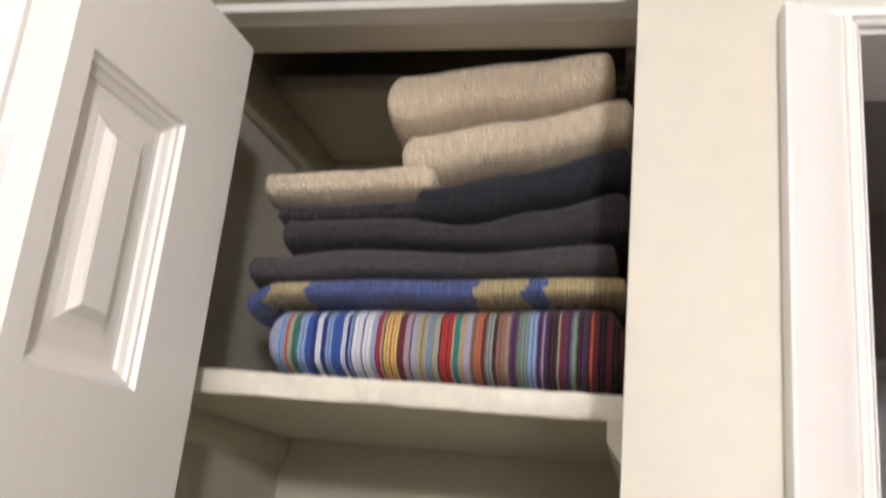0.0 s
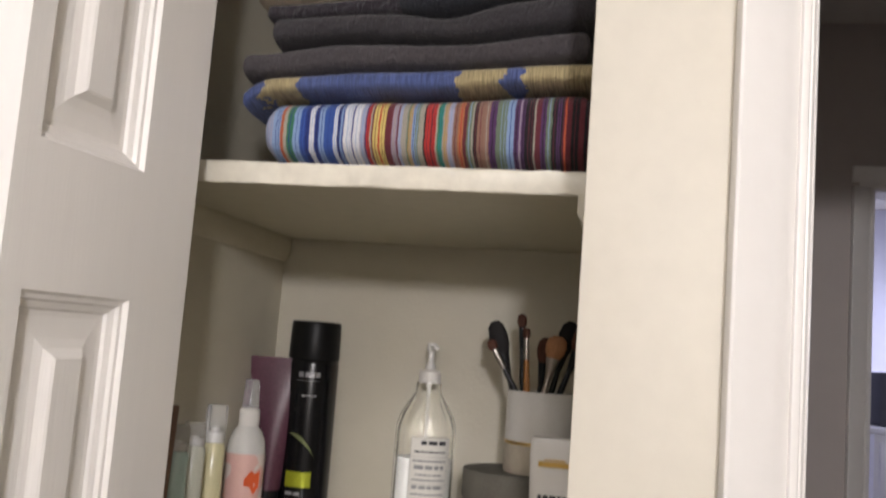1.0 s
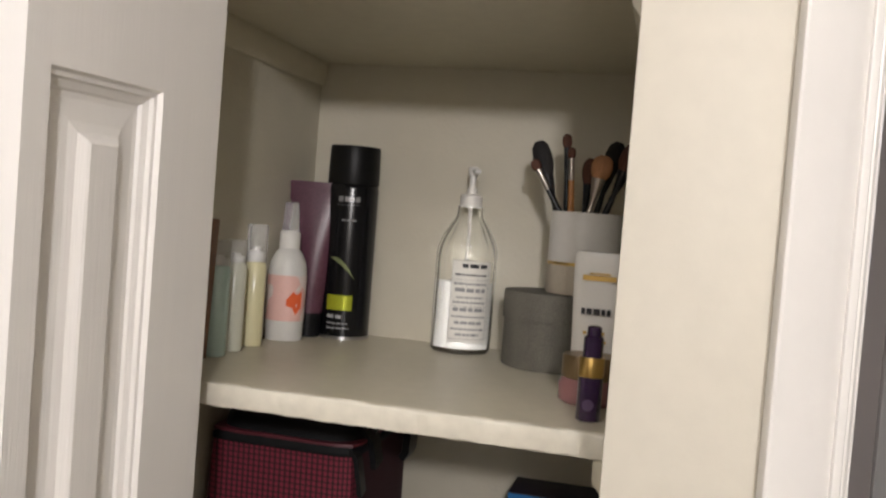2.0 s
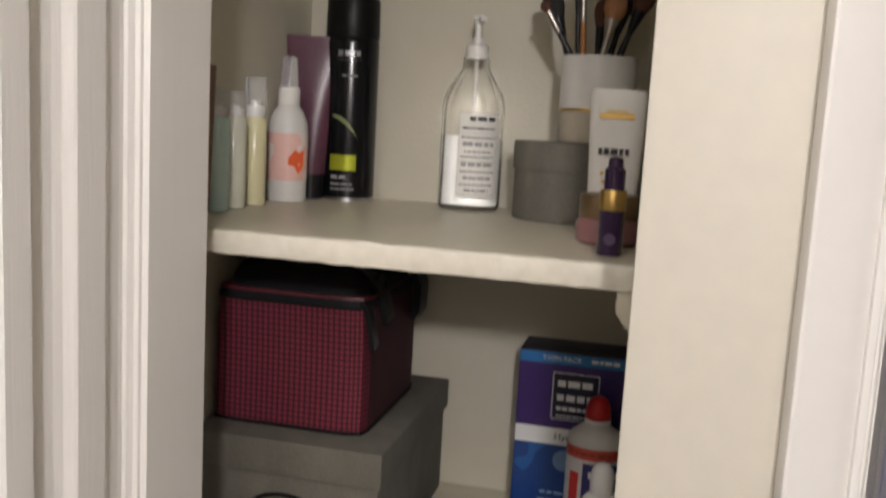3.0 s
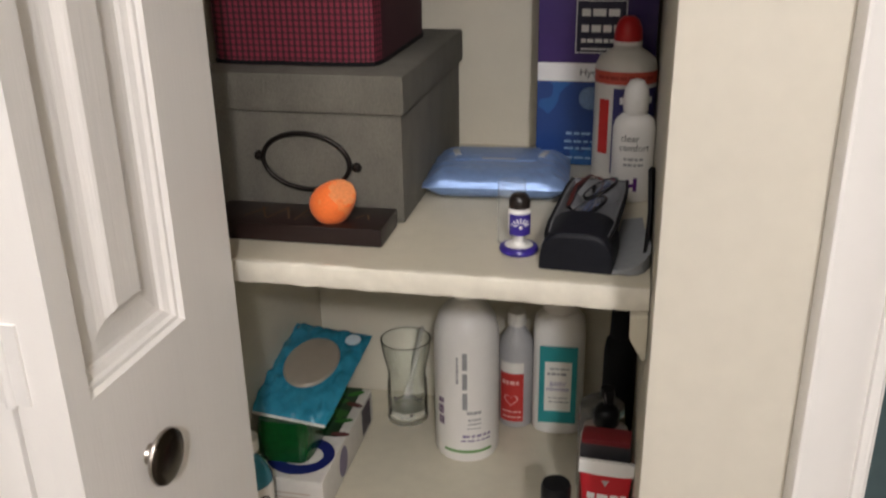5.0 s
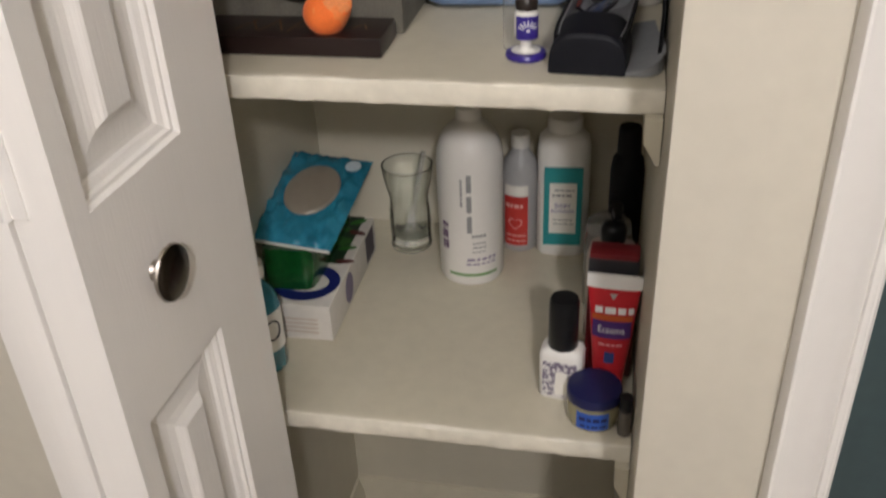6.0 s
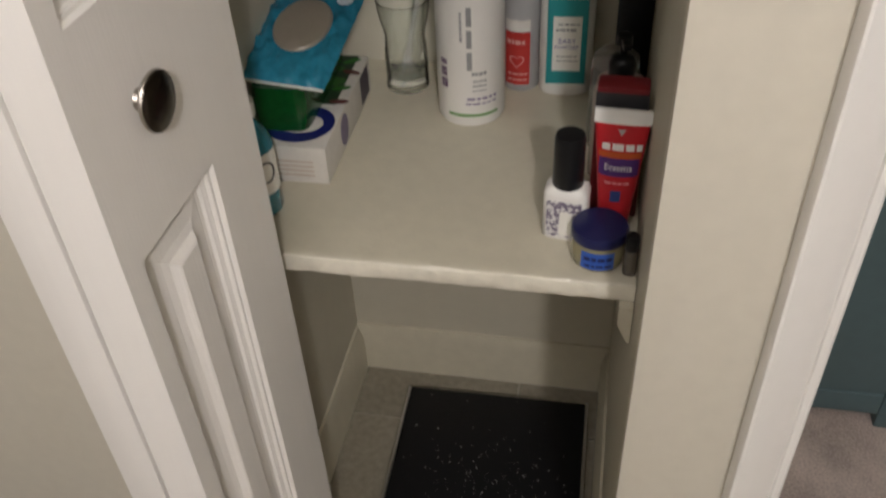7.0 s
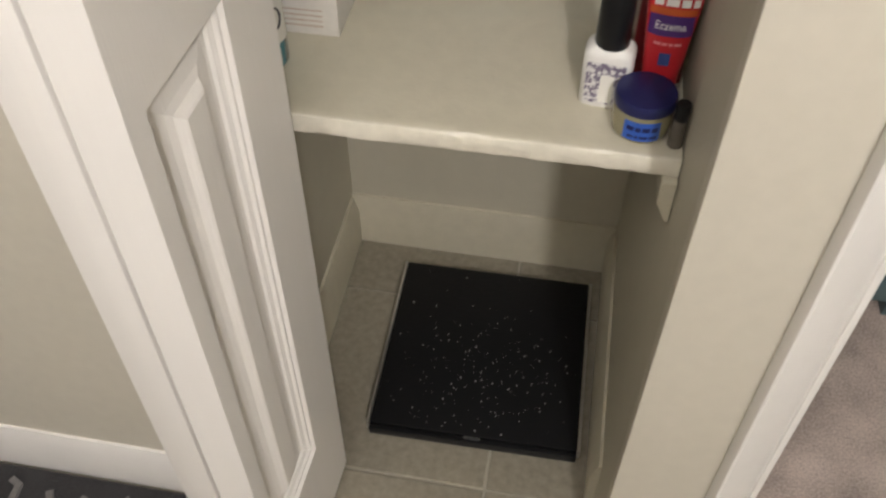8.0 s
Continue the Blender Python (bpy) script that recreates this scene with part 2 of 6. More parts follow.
for z, drop in zip(SHELVES, (0.032, 0.030, 0.040, 0.050)):
    sh = tagged(new("shelf"), "cream painted wooden closet shelf with a brushed front edge", "shelf", "closet shelves")
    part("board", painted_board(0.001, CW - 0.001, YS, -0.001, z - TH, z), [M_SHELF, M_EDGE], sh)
    for x, d, w in ((0.001, 1, 0.008), (CW - 0.001, -1, 0.014)):
        prof = [(x, z - TH), (x + d * w, z - TH), (x + d * w, z - TH - drop * 0.52), (x + d * 0.003, z - TH - drop), (x, z - TH - drop)]
        bm = extrude_profile(prof, "y", YS - 0.008, -0.002)
        bmesh.ops.recalc_face_normals(bm, faces=bm.faces[:])
        bmesh.ops.bevel(bm, geom=bm.edges[:], offset=0.001, segments=2, affect="EDGES")
        part("cleat", bm, M_SHELF, sh)

# shallow top shelf above the towels, on broad cleats
sh = tagged(new("shelf"), "shallow cream painted top shelf above the towels", "shelf", "closet shelves")
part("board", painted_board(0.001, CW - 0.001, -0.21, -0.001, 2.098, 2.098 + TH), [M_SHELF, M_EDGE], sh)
for x0, x1 in ((0.001, 0.014), (CW - 0.014, CW - 0.001)):
    part("cleat", box(x0, x1, -0.36, -0.002, 2.046, 2.097, 0.001), M_SHELF, sh)

# closet track under the head
tr = tagged(new("door_track"), "white metal bifold track under the closet head", "track", kind="structure")
for y0, y1, z0, z1 in ((-0.476, -0.473, HEAD - 0.009, HEAD - 0.001), (-0.448, -0.445, HEAD - 0.006, HEAD - 0.001), (-0.4728, -0.4482, HEAD - 0.004, HEAD - 0.001)):
    part("rail", box(0.003, CW - 0.003, y0, y1, z0, z1), M_TRIM, tr)


# the folded bifold door: two leaves
def leaf_mesh(cols, rows_z, thick):
    """Body with three openings for the raised panels; s runs along the leaf, the face looks to +n."""
    bm = bmesh.new()
    s0, s1, s2, s3 = cols
    panels = rows_z[1:-1]
    zs = [rows_z[0]] + list(panels) + [rows_z[-1]]

    def quad(a, b, c, d, n=0.0):
        bm.faces.new([bm.verts.new((s, -n, z)) for s, z in ((a, c), (b, c), (b, d), (a, d))])
    for i in range(len(zs) - 1):
        c, d = zs[i], zs[i + 1]
        quad(s0, s1, c, d)
        quad(s2, s3, c, d)
        if i % 2 == 0:
            quad(s1, s2, c, d)
    z0, z1 = rows_z[0], rows_z[-1]
    bmesh.ops.remove_doubles(bm, verts=bm.verts[:], dist=1e-6)
    body = box(s0, s3, 0.017, thick, z0, z1)
    sides = []
    for a, b, c, d in (((s0, 0, z0), (s0, 0.017, z0), (s0, 0.017, z1), (s0, 0, z1)), ((s3, 0, z0), (s3, 0, z1), (s3, 0.017, z1), (s3, 0.017, z0)),
                       ((s0, 0, z1), (s0, 0.017, z1), (s3, 0.017, z1), (s3, 0, z1)), ((s0, 0, z0), (s3, 0, z0), (s3, 0.017, z0), (s0, 0.017, z0))):
        sides.append([a, b, c, d])
    for q in sides:
        bm.faces.new([bm.verts.new(p) for p in q])
    bmesh.ops.remove_doubles(bm, verts=bm.verts[:], dist=1e-6)
    return joined(bm, body)


def raised_panel(a, b, c, d):
    """Moulded edge, groove and bevelled raised field, recessed into the face."""
    bm = bmesh.new()
    steps = ((0, 0), (0.002, 0.004), (0.005, 0.0045), (0.0065, 0.0075), (0.011, 0.010), (0.0125, 0.0125), (0.0165, 0.0130), (0.031, 0.0112), (0.0375, 0.0088), (0.0425, 0.0040), (0.0445, 0.0028))
    rings = [[bm.verts.new(p) for p in ((a + i, n, c + i), (b - i, n, c + i), (b - i, n, d - i), (a + i, n, d - i))] for i, n in steps]
    for r, q in zip(rings, rings[1:]):
        for i in range(4):
            bm.faces.new((r[i], r[(i + 1) % 4], q[(i + 1) % 4], q[i]))
    bm.faces.new(rings[-1])
    return bm


COLS = (0.0, 0.0778, 0.1943, 0.2162)
ROWS = (0.026, 0.203, 0.822, 0.996, 1.5945, 1.6935, 1.898, 2.007)
THICK = 0.037
door = thing("bifold_door", "white moulded bifold closet door folded open beside the shelves", "door")
door.matrix_world = pose(0.0939, -0.441, 0, 0.61, 0.29, 0) @ pose(0, 0, 0, 0, 0, -92.9)


def flipped(bm):
    """Turns the leaf's depth to the other side, so that the face looks towards +x when the leaf points at the room."""
    for v in bm.verts:
        v.co.y = -v.co.y
    return bm


leaf = part("leaf", flipped(leaf_mesh(COLS, ROWS, THICK)), M_DOOR, door)
for c, d in ((ROWS[1], ROWS[2]), (ROWS[3], ROWS[4]), (ROWS[5], ROWS[6])):
    rp = part("raised_panel", flipped(raised_panel(COLS[1], COLS[2], c, d)), M_DOOR, leaf)
    rp.data.polygons.foreach_set("use_smooth", [False] * len(rp.data.polygons))
APEX = Matrix.Translation((COLS[3], -THICK - 0.0046, 0))
part("rear_leaf", moved(box(-0.2162, 0.0, -THICK, 0.0, ROWS[0], ROWS[-1], 0.0015), APEX @ pose(0, 0, 0, 0, 0, -1.1)), M_DOOR, door)
for z in (0.22, 1.03, 1.80):
    part("hinge", joined(moved(lathe([(0.0, -0.03), (0.004, -0.03), (0.004, 0.03), (0.0, 0.03)], 10), Matrix.Translation((COLS[3] + 0.001, -THICK - 0.0023, z))),
                             box(COLS[3], COLS[3] + 0.0018, -THICK - 0.019, -THICK + 0.012, z - 0.028, z + 0.028)), M_TRIM, leaf, "white painted butt hinge")
# knob face: reflection of the dark room put into the metal's colour
M_KNOB = material("dark_reflection_metal", (0.085, 0.070, 0.058), 0.22, metal=1.0, var=0.15, scale=60)
at_knob = Matrix.Translation((0.145, 0.0, 0.9215)) @ pose(0, 0, 0, -90, 0, 0)
kb = part("knob", moved(lathe([(0.0, 0.0), (0.0078, 0.0), (0.007, 0.002), (0.0062, 0.004), (0.0062, 0.006), (0.0115, 0.0085), (0.0195, 0.0105), (0.0212, 0.0125), (0.0206, 0.0145), (0.0, 0.0145)], 36), at_knob), M_NICKEL, leaf, "brushed nickel round knob")
part("knob_face", moved(lathe([(0.0208, 0.0136), (0.0205, 0.0152), (0.017, 0.0168), (0.010, 0.0177), (0, 0.0180)], 36), at_knob), M_KNOB, kb, "domed metal face, coloured dark for the dim room it reflects")


# ---- contents ----
M_WHITE = material("white_plastic", (0.78, 0.76, 0.72), 0.35, var=0.02)
M_BLACK = material("black_plastic", (0.009, 0.009, 0.010), 0.3, var=0.1, spec=0.3)
M_BLACKM = material("black_matt", (0.009, 0.009, 0.010), 0.65, var=0.15, bump=0.2, spec=0.2)
M_GLASS = material("clear_glass", (1.0, 1.0, 0.985), 0.03, var=0, transmission=1.0, ior=1.42)
M_CLEARP = material("clear_plastic", (0.9, 0.9, 0.9), 0.14, var=0, transmission=0.85, ior=1.3)
M_LOTION = material("white_lotion", (0.84, 0.83, 0.79), 0.5, var=0.03)
M_LABEL = material("paper_label", (0.78, 0.76, 0.70), 0.6, var=0.03)
M_INK = material("dark_ink", (0.03, 0.03, 0.035), 0.6, var=0.1)
M_GREYINK = material("grey_ink", (0.30, 0.30, 0.30), 0.6, var=0.1)
M_WHITEINK = material("white_ink", (0.80, 0.79, 0.77), 0.5, var=0.03)
M_GOLD = material("gold_foil", (0.62, 0.42, 0.14), 0.3, metal=1.0, var=0.08)
M_LINEN = material("grey_linen_cloth", (0.145, 0.135, 0.110), 0.85, var=0.24, scale=220, bump=0.9, bump_scale=900, stretch=(1, 1, 0.4))
M_CREAMTOWEL = material("cream_terry", (0.67, 0.555, 0.40), 0.95, var=0.20, scale=45, bump=1.0, bump_scale=520, sheen=0.3, deep=0.005, stretch=(1, 0.35, 0.35))
M_GREYTOWEL = material("grey_terry", (0.054, 0.046, 0.050), 0.95, var=0.22, scale=50, bump=1.0, bump_scale=520, sheen=0.12, deep=0.005, stretch=(1, 0.35, 0.35))
M_GREYTOWEL2 = material("dark_grey_terry", (0.031, 0.027, 0.031), 0.95, var=0.22, scale=50, bump=1.0, bump_scale=520, sheen=0.12, deep=0.005, stretch=(1, 0.35, 0.35))
M_NAVYTOWEL = material("navy_terry", (0.016, 0.017, 0.024), 0.95, var=0.22, scale=50, bump=1.0, bump_scale=520, sheen=0.08, deep=0.005, stretch=(1, 0.35, 0.35))
M_PLUMTOWEL = material("plum_terry", (0.014, 0.009, 0.015), 0.95, var=0.22, scale=50, bump=1.0, bump_scale=520, sheen=0.2, deep=0.005, stretch=(1, 0.35, 0.35))


def flat(x0, x1, z0, z1, n=12, m=1):
    """A sheet in the xz plane, ready to be wrapped round a body."""
    bm = bmesh.new()
    g = [[bm.verts.new((x0 + (x1 - x0) * i / n, 0, z0 + (z1 - z0) * j / m)) for i in range(n + 1)] for j in range(m + 1)]
    for j in range(m):
        for i in range(n):
            bm.faces.new((g[j][i], g[j][i + 1], g[j + 1][i + 1], g[j + 1][i]))
    return bm


def wrapped(bm, r, d=0.0004, sx=1.0, sy=1.0, a0=0.0):
    """Bends a flat sheet round a cylinder whose front looks to -y."""
    for v in bm.verts:
        a = v.co.x / r + a0
        k = r + d - v.co.y
        v.co = Vector((k * math.sin(a) * sx, -k * math.cos(a) * sy, v.co.z))
    return bm


def prints(rows, x0, x1, seed=1, height=0.6, n=3):
    """Rows of plain short bars: rows are (z, line height)."""
    rnd = random.Random(seed)
    out = []
    for z, h in rows:
        x = x0 + rnd.random() * (x1 - x0) * 0.12
        while x < x1 - 0.1 * (x1 - x0):
            w = (x1 - x0) * rnd.uniform(0.1, 0.26)
            out.append(flat(x, min(x + w, x1), z, z + h * height, n))
            x += w + (x1 - x0) * 0.05
    return joined(*out)


def narrow_bars(x0, x1, z, h, seed, k=1.0):
    """A line of small plain bars in word-like runs."""
    rnd = random.Random(seed)
    out, x = [], x0
    while x < x1:
        w = min(rnd.uniform(0.006, 0.015) * k, x1 - x)
        out.append(flat(x, x + w, z + h * 0.15, z + h * 0.85, 4))
        x += w + 0.0022 * k
    return joined(*out)


def lettering(body, size, width=None):
    """Built-in font as a mesh in the xz plane, centred."""
    cu = bpy.data.curves.new("lettering", "FONT")
    cu.body, cu.size, cu.align_x, cu.align_y, cu.resolution_u = body, size, "CENTER", "CENTER", 2
    ob = bpy.data.objects.new("lettering", cu)
    me = bpy.data.meshes.new_from_object(ob)
    bm = bmesh.new()
    bm.from_mesh(me)
    bpy.data.objects.remove(ob)
    bpy.data.curves.remove(cu)
    bpy.data.meshes.remove(me)
    w = max((abs(v.co.x) for v in bm.verts), default=1) * 2
    k = width / w if width else 1
    for v in bm.verts:
        v.co = Vector((v.co.x * k, 0, v.co.y))
    return bm


# towels
def curve_at(pairs, x):
    if x <= pairs[0][0]:
        return pairs[0][1]
    for (a, p), (b, q) in zip(pairs, pairs[1:]):
        if x <= b:
            t = (x - a) / (b - a)
            t = t * t * (3 - 2 * t)
            return p + (q - p) * t
    return pairs[-1][1]


def towel(label, mat, x0, x1, y0, y1, low, high, seed, group="folded towels", droop=0.0, rough=0.0012):
    """A folded towel: rounded front fold, soft ends, uneven loft."""
    bm = bmesh.new()
    nx, ns = 110, 56
    rings = []
    for i in range(nx + 1):
        u = i / nx
        x = x0 + (x1 - x0) * u
        zb, zt = curve_at(low, x), curve_at(high, x)
        hh = (zt - zb) / 2 + 0.0016
        end = min(u, 1 - u) * (x1 - x0)
        k = min(1.0, math.sqrt(max(0.0, 1 - max(0.0, 1 - end / (hh * 0.45)) ** 2)) + 0.02)
        ring = []
        for j in range(ns):
            a = 2 * math.pi * j / ns
            c, s = math.cos(a), math.sin(a)
            q = (abs(c) ** 4 + abs(s) ** 4) ** (-1 / 4)
            y = (y0 + y1) / 2 + c * q * (y1 - y0) / 2 * (0.96 + 0.04 * k)
            z = (zt + zb) / 2 + max(-1, min(1, s * q)) * hh * (k if s > 0 else k ** 0.5)
            z -= droop * max(0.0, 1 - u / 0.10) ** 2
            p = Vector((x, y, z))
            n1 = noise.noise(Vector((x * 22 + seed * 7, y * 22, z * 30))) * 0.0022
            n2 = noise.noise(Vector((x * 190 + seed, y * 190, z * 190))) * rough + noise.noise(Vector((x * 420, y * 420, z * 420))) * rough * 0.6
            p.y += (n1 * 1.5 + n2) * (1 if c > 0 else -1) * -1
            p.z += (n2 + n1) * (0.6 if s > 0 else 0.15)
            ring.append(bm.verts.new(p))
        rings.append(ring)
    for r, q in zip(rings, rings[1:]):
        for j in range(ns):
            bm.faces.new((r[j], r[(j + 1) % ns], q[(j + 1) % ns], q[j]))
    bm.faces.new(rings[0][::-1])
    bm.faces.new(rings[-1])
    ob = new("folded_towel", mesh_of("folded_towel", bm, mat))
    return tagged(ob, label, "towel", group)


def striped_cloth():
    """Woven stripes across x, in a repeatable order of yarn colours."""
    yarn = {"L": (0.25, 0.36, 0.58), "B": (0.035, 0.09, 0.34), "R": (0.018, 0.04, 0.22), "W": (0.70, 0.70, 0.72), "r": (0.48, 0.03, 0.025), "g": (0.04, 0.17, 0.09),
            "y": (0.66, 0.52, 0.16), "m": (0.13, 0.02, 0.03), "p": (0.085, 0.03, 0.11), "o": (0.42, 0.15, 0.06), "t": (0.02, 0.22, 0.22), "e": (0.36, 0.33, 0.27),
            "n": (0.62, 0.12, 0.05), "Y": (0.45, 0.27, 0.09), "S": (0.28, 0.16, 0.12), "k": (0.012, 0.008, 0.012), "v": (0.36, 0.36, 0.48), "G": (0.15, 0.20, 0.13), "s": (0.26, 0.14, 0.10), "l": (0.33, 0.26, 0.33)}
    order = ("v7L5o2e2g4L4B3R3W3R3L3B6W2R2L1R1W5R1W4v3p1r2e1m1y3r1y3m4l3m1v2e3G1Y2L2G2e3k1r3m1r2e1g1t2e1Y2v3s3o3m2G3e1k2s4S3p4G6L4p3"
             "l1p2k5e1m3p3G3k3p2k1m1n1m3k4m3k4m2")
    m = bpy.data.materials.new("striped_terry")
    m.use_nodes = True
    nt = m.node_tree
    p = nt.nodes["Principled BSDF"]
    p.inputs["Roughness"].default_value = 0.9
    p.inputs["Sheen Weight"].default_value = 0.06
    tc = nt.nodes.new("ShaderNodeTexCoord")
    sep = nt.nodes.new("ShaderNodeSeparateXYZ")
    wob = nt.nodes.new("ShaderNodeTexNoise")
    wob.inputs["Scale"].default_value = 150
    nt.links.new(tc.outputs["Object"], wob.inputs["Vector"])
    nt.links.new(tc.outputs["Object"], sep.inputs[0])
    jit = nt.nodes.new("ShaderNodeMath")
    jit.operation = "MULTIPLY_ADD"
    jit.inputs[1].default_value = 0.0016
    nt.links.new(wob.outputs["Fac"], jit.inputs[0])
    nt.links.new(sep.outputs["X"], jit.inputs[2])
    runs, at = [], 0.0
    mate = dict(zip("vLoegBRWpryYmlGkstSn", "LRreRRkLkmmemeLmmges"))
    for ch, w in zip(order[::2], order[1::2]):
        w = int(w)
        runs.append((at, ch))
        if w > 1:
            runs += [(at + w * 0.42, mate[ch]), (at + w * 0.42 + 0.45, ch)]
        if w > 4:
            runs += [(at + w * 0.76, mate[ch]), (at + w * 0.76 + 0.4, ch)]
        at += w
    runs = [(x / at, ch) for x, ch in runs]
    col = None
    for k in range(0, len(runs), 30):
        piece = runs[k:k + 30]
        end = runs[k + 30][0] if k + 30 < len(runs) else 1.0
        lo, hi = 0.131 + 0.302 * piece[0][0], 0.131 + 0.302 * end
        mr = nt.nodes.new("ShaderNodeMapRange")
        mr.inputs[1].default_value, mr.inputs[2].default_value = lo, hi
        nt.links.new(jit.outputs[0], mr.inputs[0])
        ramp = nt.nodes.new("ShaderNodeValToRGB")
        ramp.color_ramp.interpolation = "CONSTANT"
        el = ramp.color_ramp.elements
        while len(el) < len(piece):
            el.new(0.5)
        for i, (x, ch) in enumerate(piece):
            el[i].position = (x - piece[0][0]) / (end - piece[0][0])
        for i, (x, ch) in enumerate(piece):
            el[i].color = (*yarn[ch], 1)
        nt.links.new(mr.outputs[0], ramp.inputs[0])
        if col is None:
            col = ramp.outputs[0]
        else:
            gt = nt.nodes.new("ShaderNodeMath")
            gt.operation = "GREATER_THAN"
            gt.inputs[1].default_value = lo
            nt.links.new(jit.outputs[0], gt.inputs[0])
            mx = nt.nodes.new("ShaderNodeMix")
            mx.data_type = "RGBA"
            nt.links.new(gt.outputs[0], mx.inputs[0])
            nt.links.new(col, mx.inputs[6])
            nt.links.new(ramp.outputs[0], mx.inputs[7])
            col = mx.outputs[2]
    fr = nt.nodes.new("ShaderNodeMath")
    fr.operation = "MULTIPLY"
    fr.inputs[1].default_value = 210 / 0.302
    nt.links.new(jit.outputs[0], fr.inputs[0])
    fc = nt.nodes.new("ShaderNodeMath")
    fc.operation = "PINGPONG"
    fc.inputs[1].default_value = 0.5
    nt.links.new(fr.outputs[0], fc.inputs[0])
    gap = nt.nodes.new("ShaderNodeMapRange")
    gap.inputs[1].default_value, gap.inputs[2].default_value, gap.inputs[3].default_value, gap.inputs[4].default_value = 0.0, 0.22, 0.62, 1.0
    nt.links.new(fc.outputs[0], gap.inputs[0])
    dim = nt.nodes.new("ShaderNodeVectorMath")
    dim.operation = "SCALE"
    nt.links.new(col, dim.inputs[0])
    nt.links.new(gap.outputs[0], dim.inputs["Scale"])
    nt.links.new(dim.outputs[0], p.inputs["Base Color"])
    n = nt.nodes.new("ShaderNodeTexNoise")
    n.inputs["Scale"].default_value = 700
    nt.links.new(tc.outputs["Object"], n.inputs["Vector"])
    b = nt.nodes.new("ShaderNodeBump")
    b.inputs["Strength"].default_value = 0.9
    b.inputs["Distance"].default_value = 0.002
    nt.links.new(n.outputs["Fac"], b.inputs["Height"])
    nt.links.new(b.outputs[0], p.inputs["Normal"])
    return m


def two_tone(name, c0, c1, scale, edge, rough=0.9, vec=(1, 1, 1), offset=(0, 0, 0), sheen=0.2, grain=0.4, relief=0.8):
    """Two yarn colours parted by a large soft noise, with fine ribs."""
    m = bpy.data.materials.new(name)
    m.use_nodes = True
    nt = m.node_tree
    p = nt.nodes["Principled BSDF"]
    p.inputs["Roughness"].default_value = rough
    p.inputs["Sheen Weight"].default_value = sheen
    tc = nt.nodes.new("ShaderNodeTexCoord")
    mp = nt.nodes.new("ShaderNodeMapping")
    mp.inputs["Scale"].default_value = vec
    mp.inputs["Location"].default_value = offset
    nt.links.new(tc.outputs["Object"], mp.inputs[0])
    n = nt.nodes.new("ShaderNodeTexNoise")
    n.inputs["Scale"].default_value = scale
    n.inputs["Detail"].default_value = 1.5
    nt.links.new(mp.outputs[0], n.inputs["Vector"])
    r = nt.nodes.new("ShaderNodeMapRange")
    r.inputs[1].default_value, r.inputs[2].default_value = edge - 0.008, edge + 0.008
    nt.links.new(n.outputs["Fac"], r.inputs[0])
    fine = nt.nodes.new("ShaderNodeTexNoise")
    fine.inputs["Scale"].default_value = 420
    nt.links.new(tc.outputs["Object"], fine.inputs["Vector"])
    mx = nt.nodes.new("ShaderNodeMix")
    mx.data_type = "RGBA"
    mx.inputs[6].default_value, mx.inputs[7].default_value = (*c0, 1), (*c1, 1)
    nt.links.new(r.outputs[0], mx.inputs[0])
    sc = nt.nodes.new("ShaderNodeVectorMath")
    sc.operation = "SCALE"
    fr = nt.nodes.new("ShaderNodeMapRange")
    fr.inputs[1].default_value, fr.inputs[2].default_value, fr.inputs[3].default_value, fr.inputs[4].default_value = 0.35, 0.65, 1 - grain, 1 + grain
    nt.links.new(fine.outputs["Fac"], fr.inputs[0])
    nt.links.new(mx.outputs[2], sc.inputs[0])
    nt.links.new(fr.outputs[0], sc.inputs["Scale"])
    nt.links.new(sc.outputs[0], p.inputs["Base Color"])
    b = nt.nodes.new("ShaderNodeBump")
    b.inputs["Strength"].default_value = relief
    b.inputs["Distance"].default_value = 0.002
    nt.links.new(fine.outputs["Fac"], b.inputs["Height"])
    nt.links.new(b.outputs[0], p.inputs["Normal"])
    return m


M_STRIPE = striped_cloth()


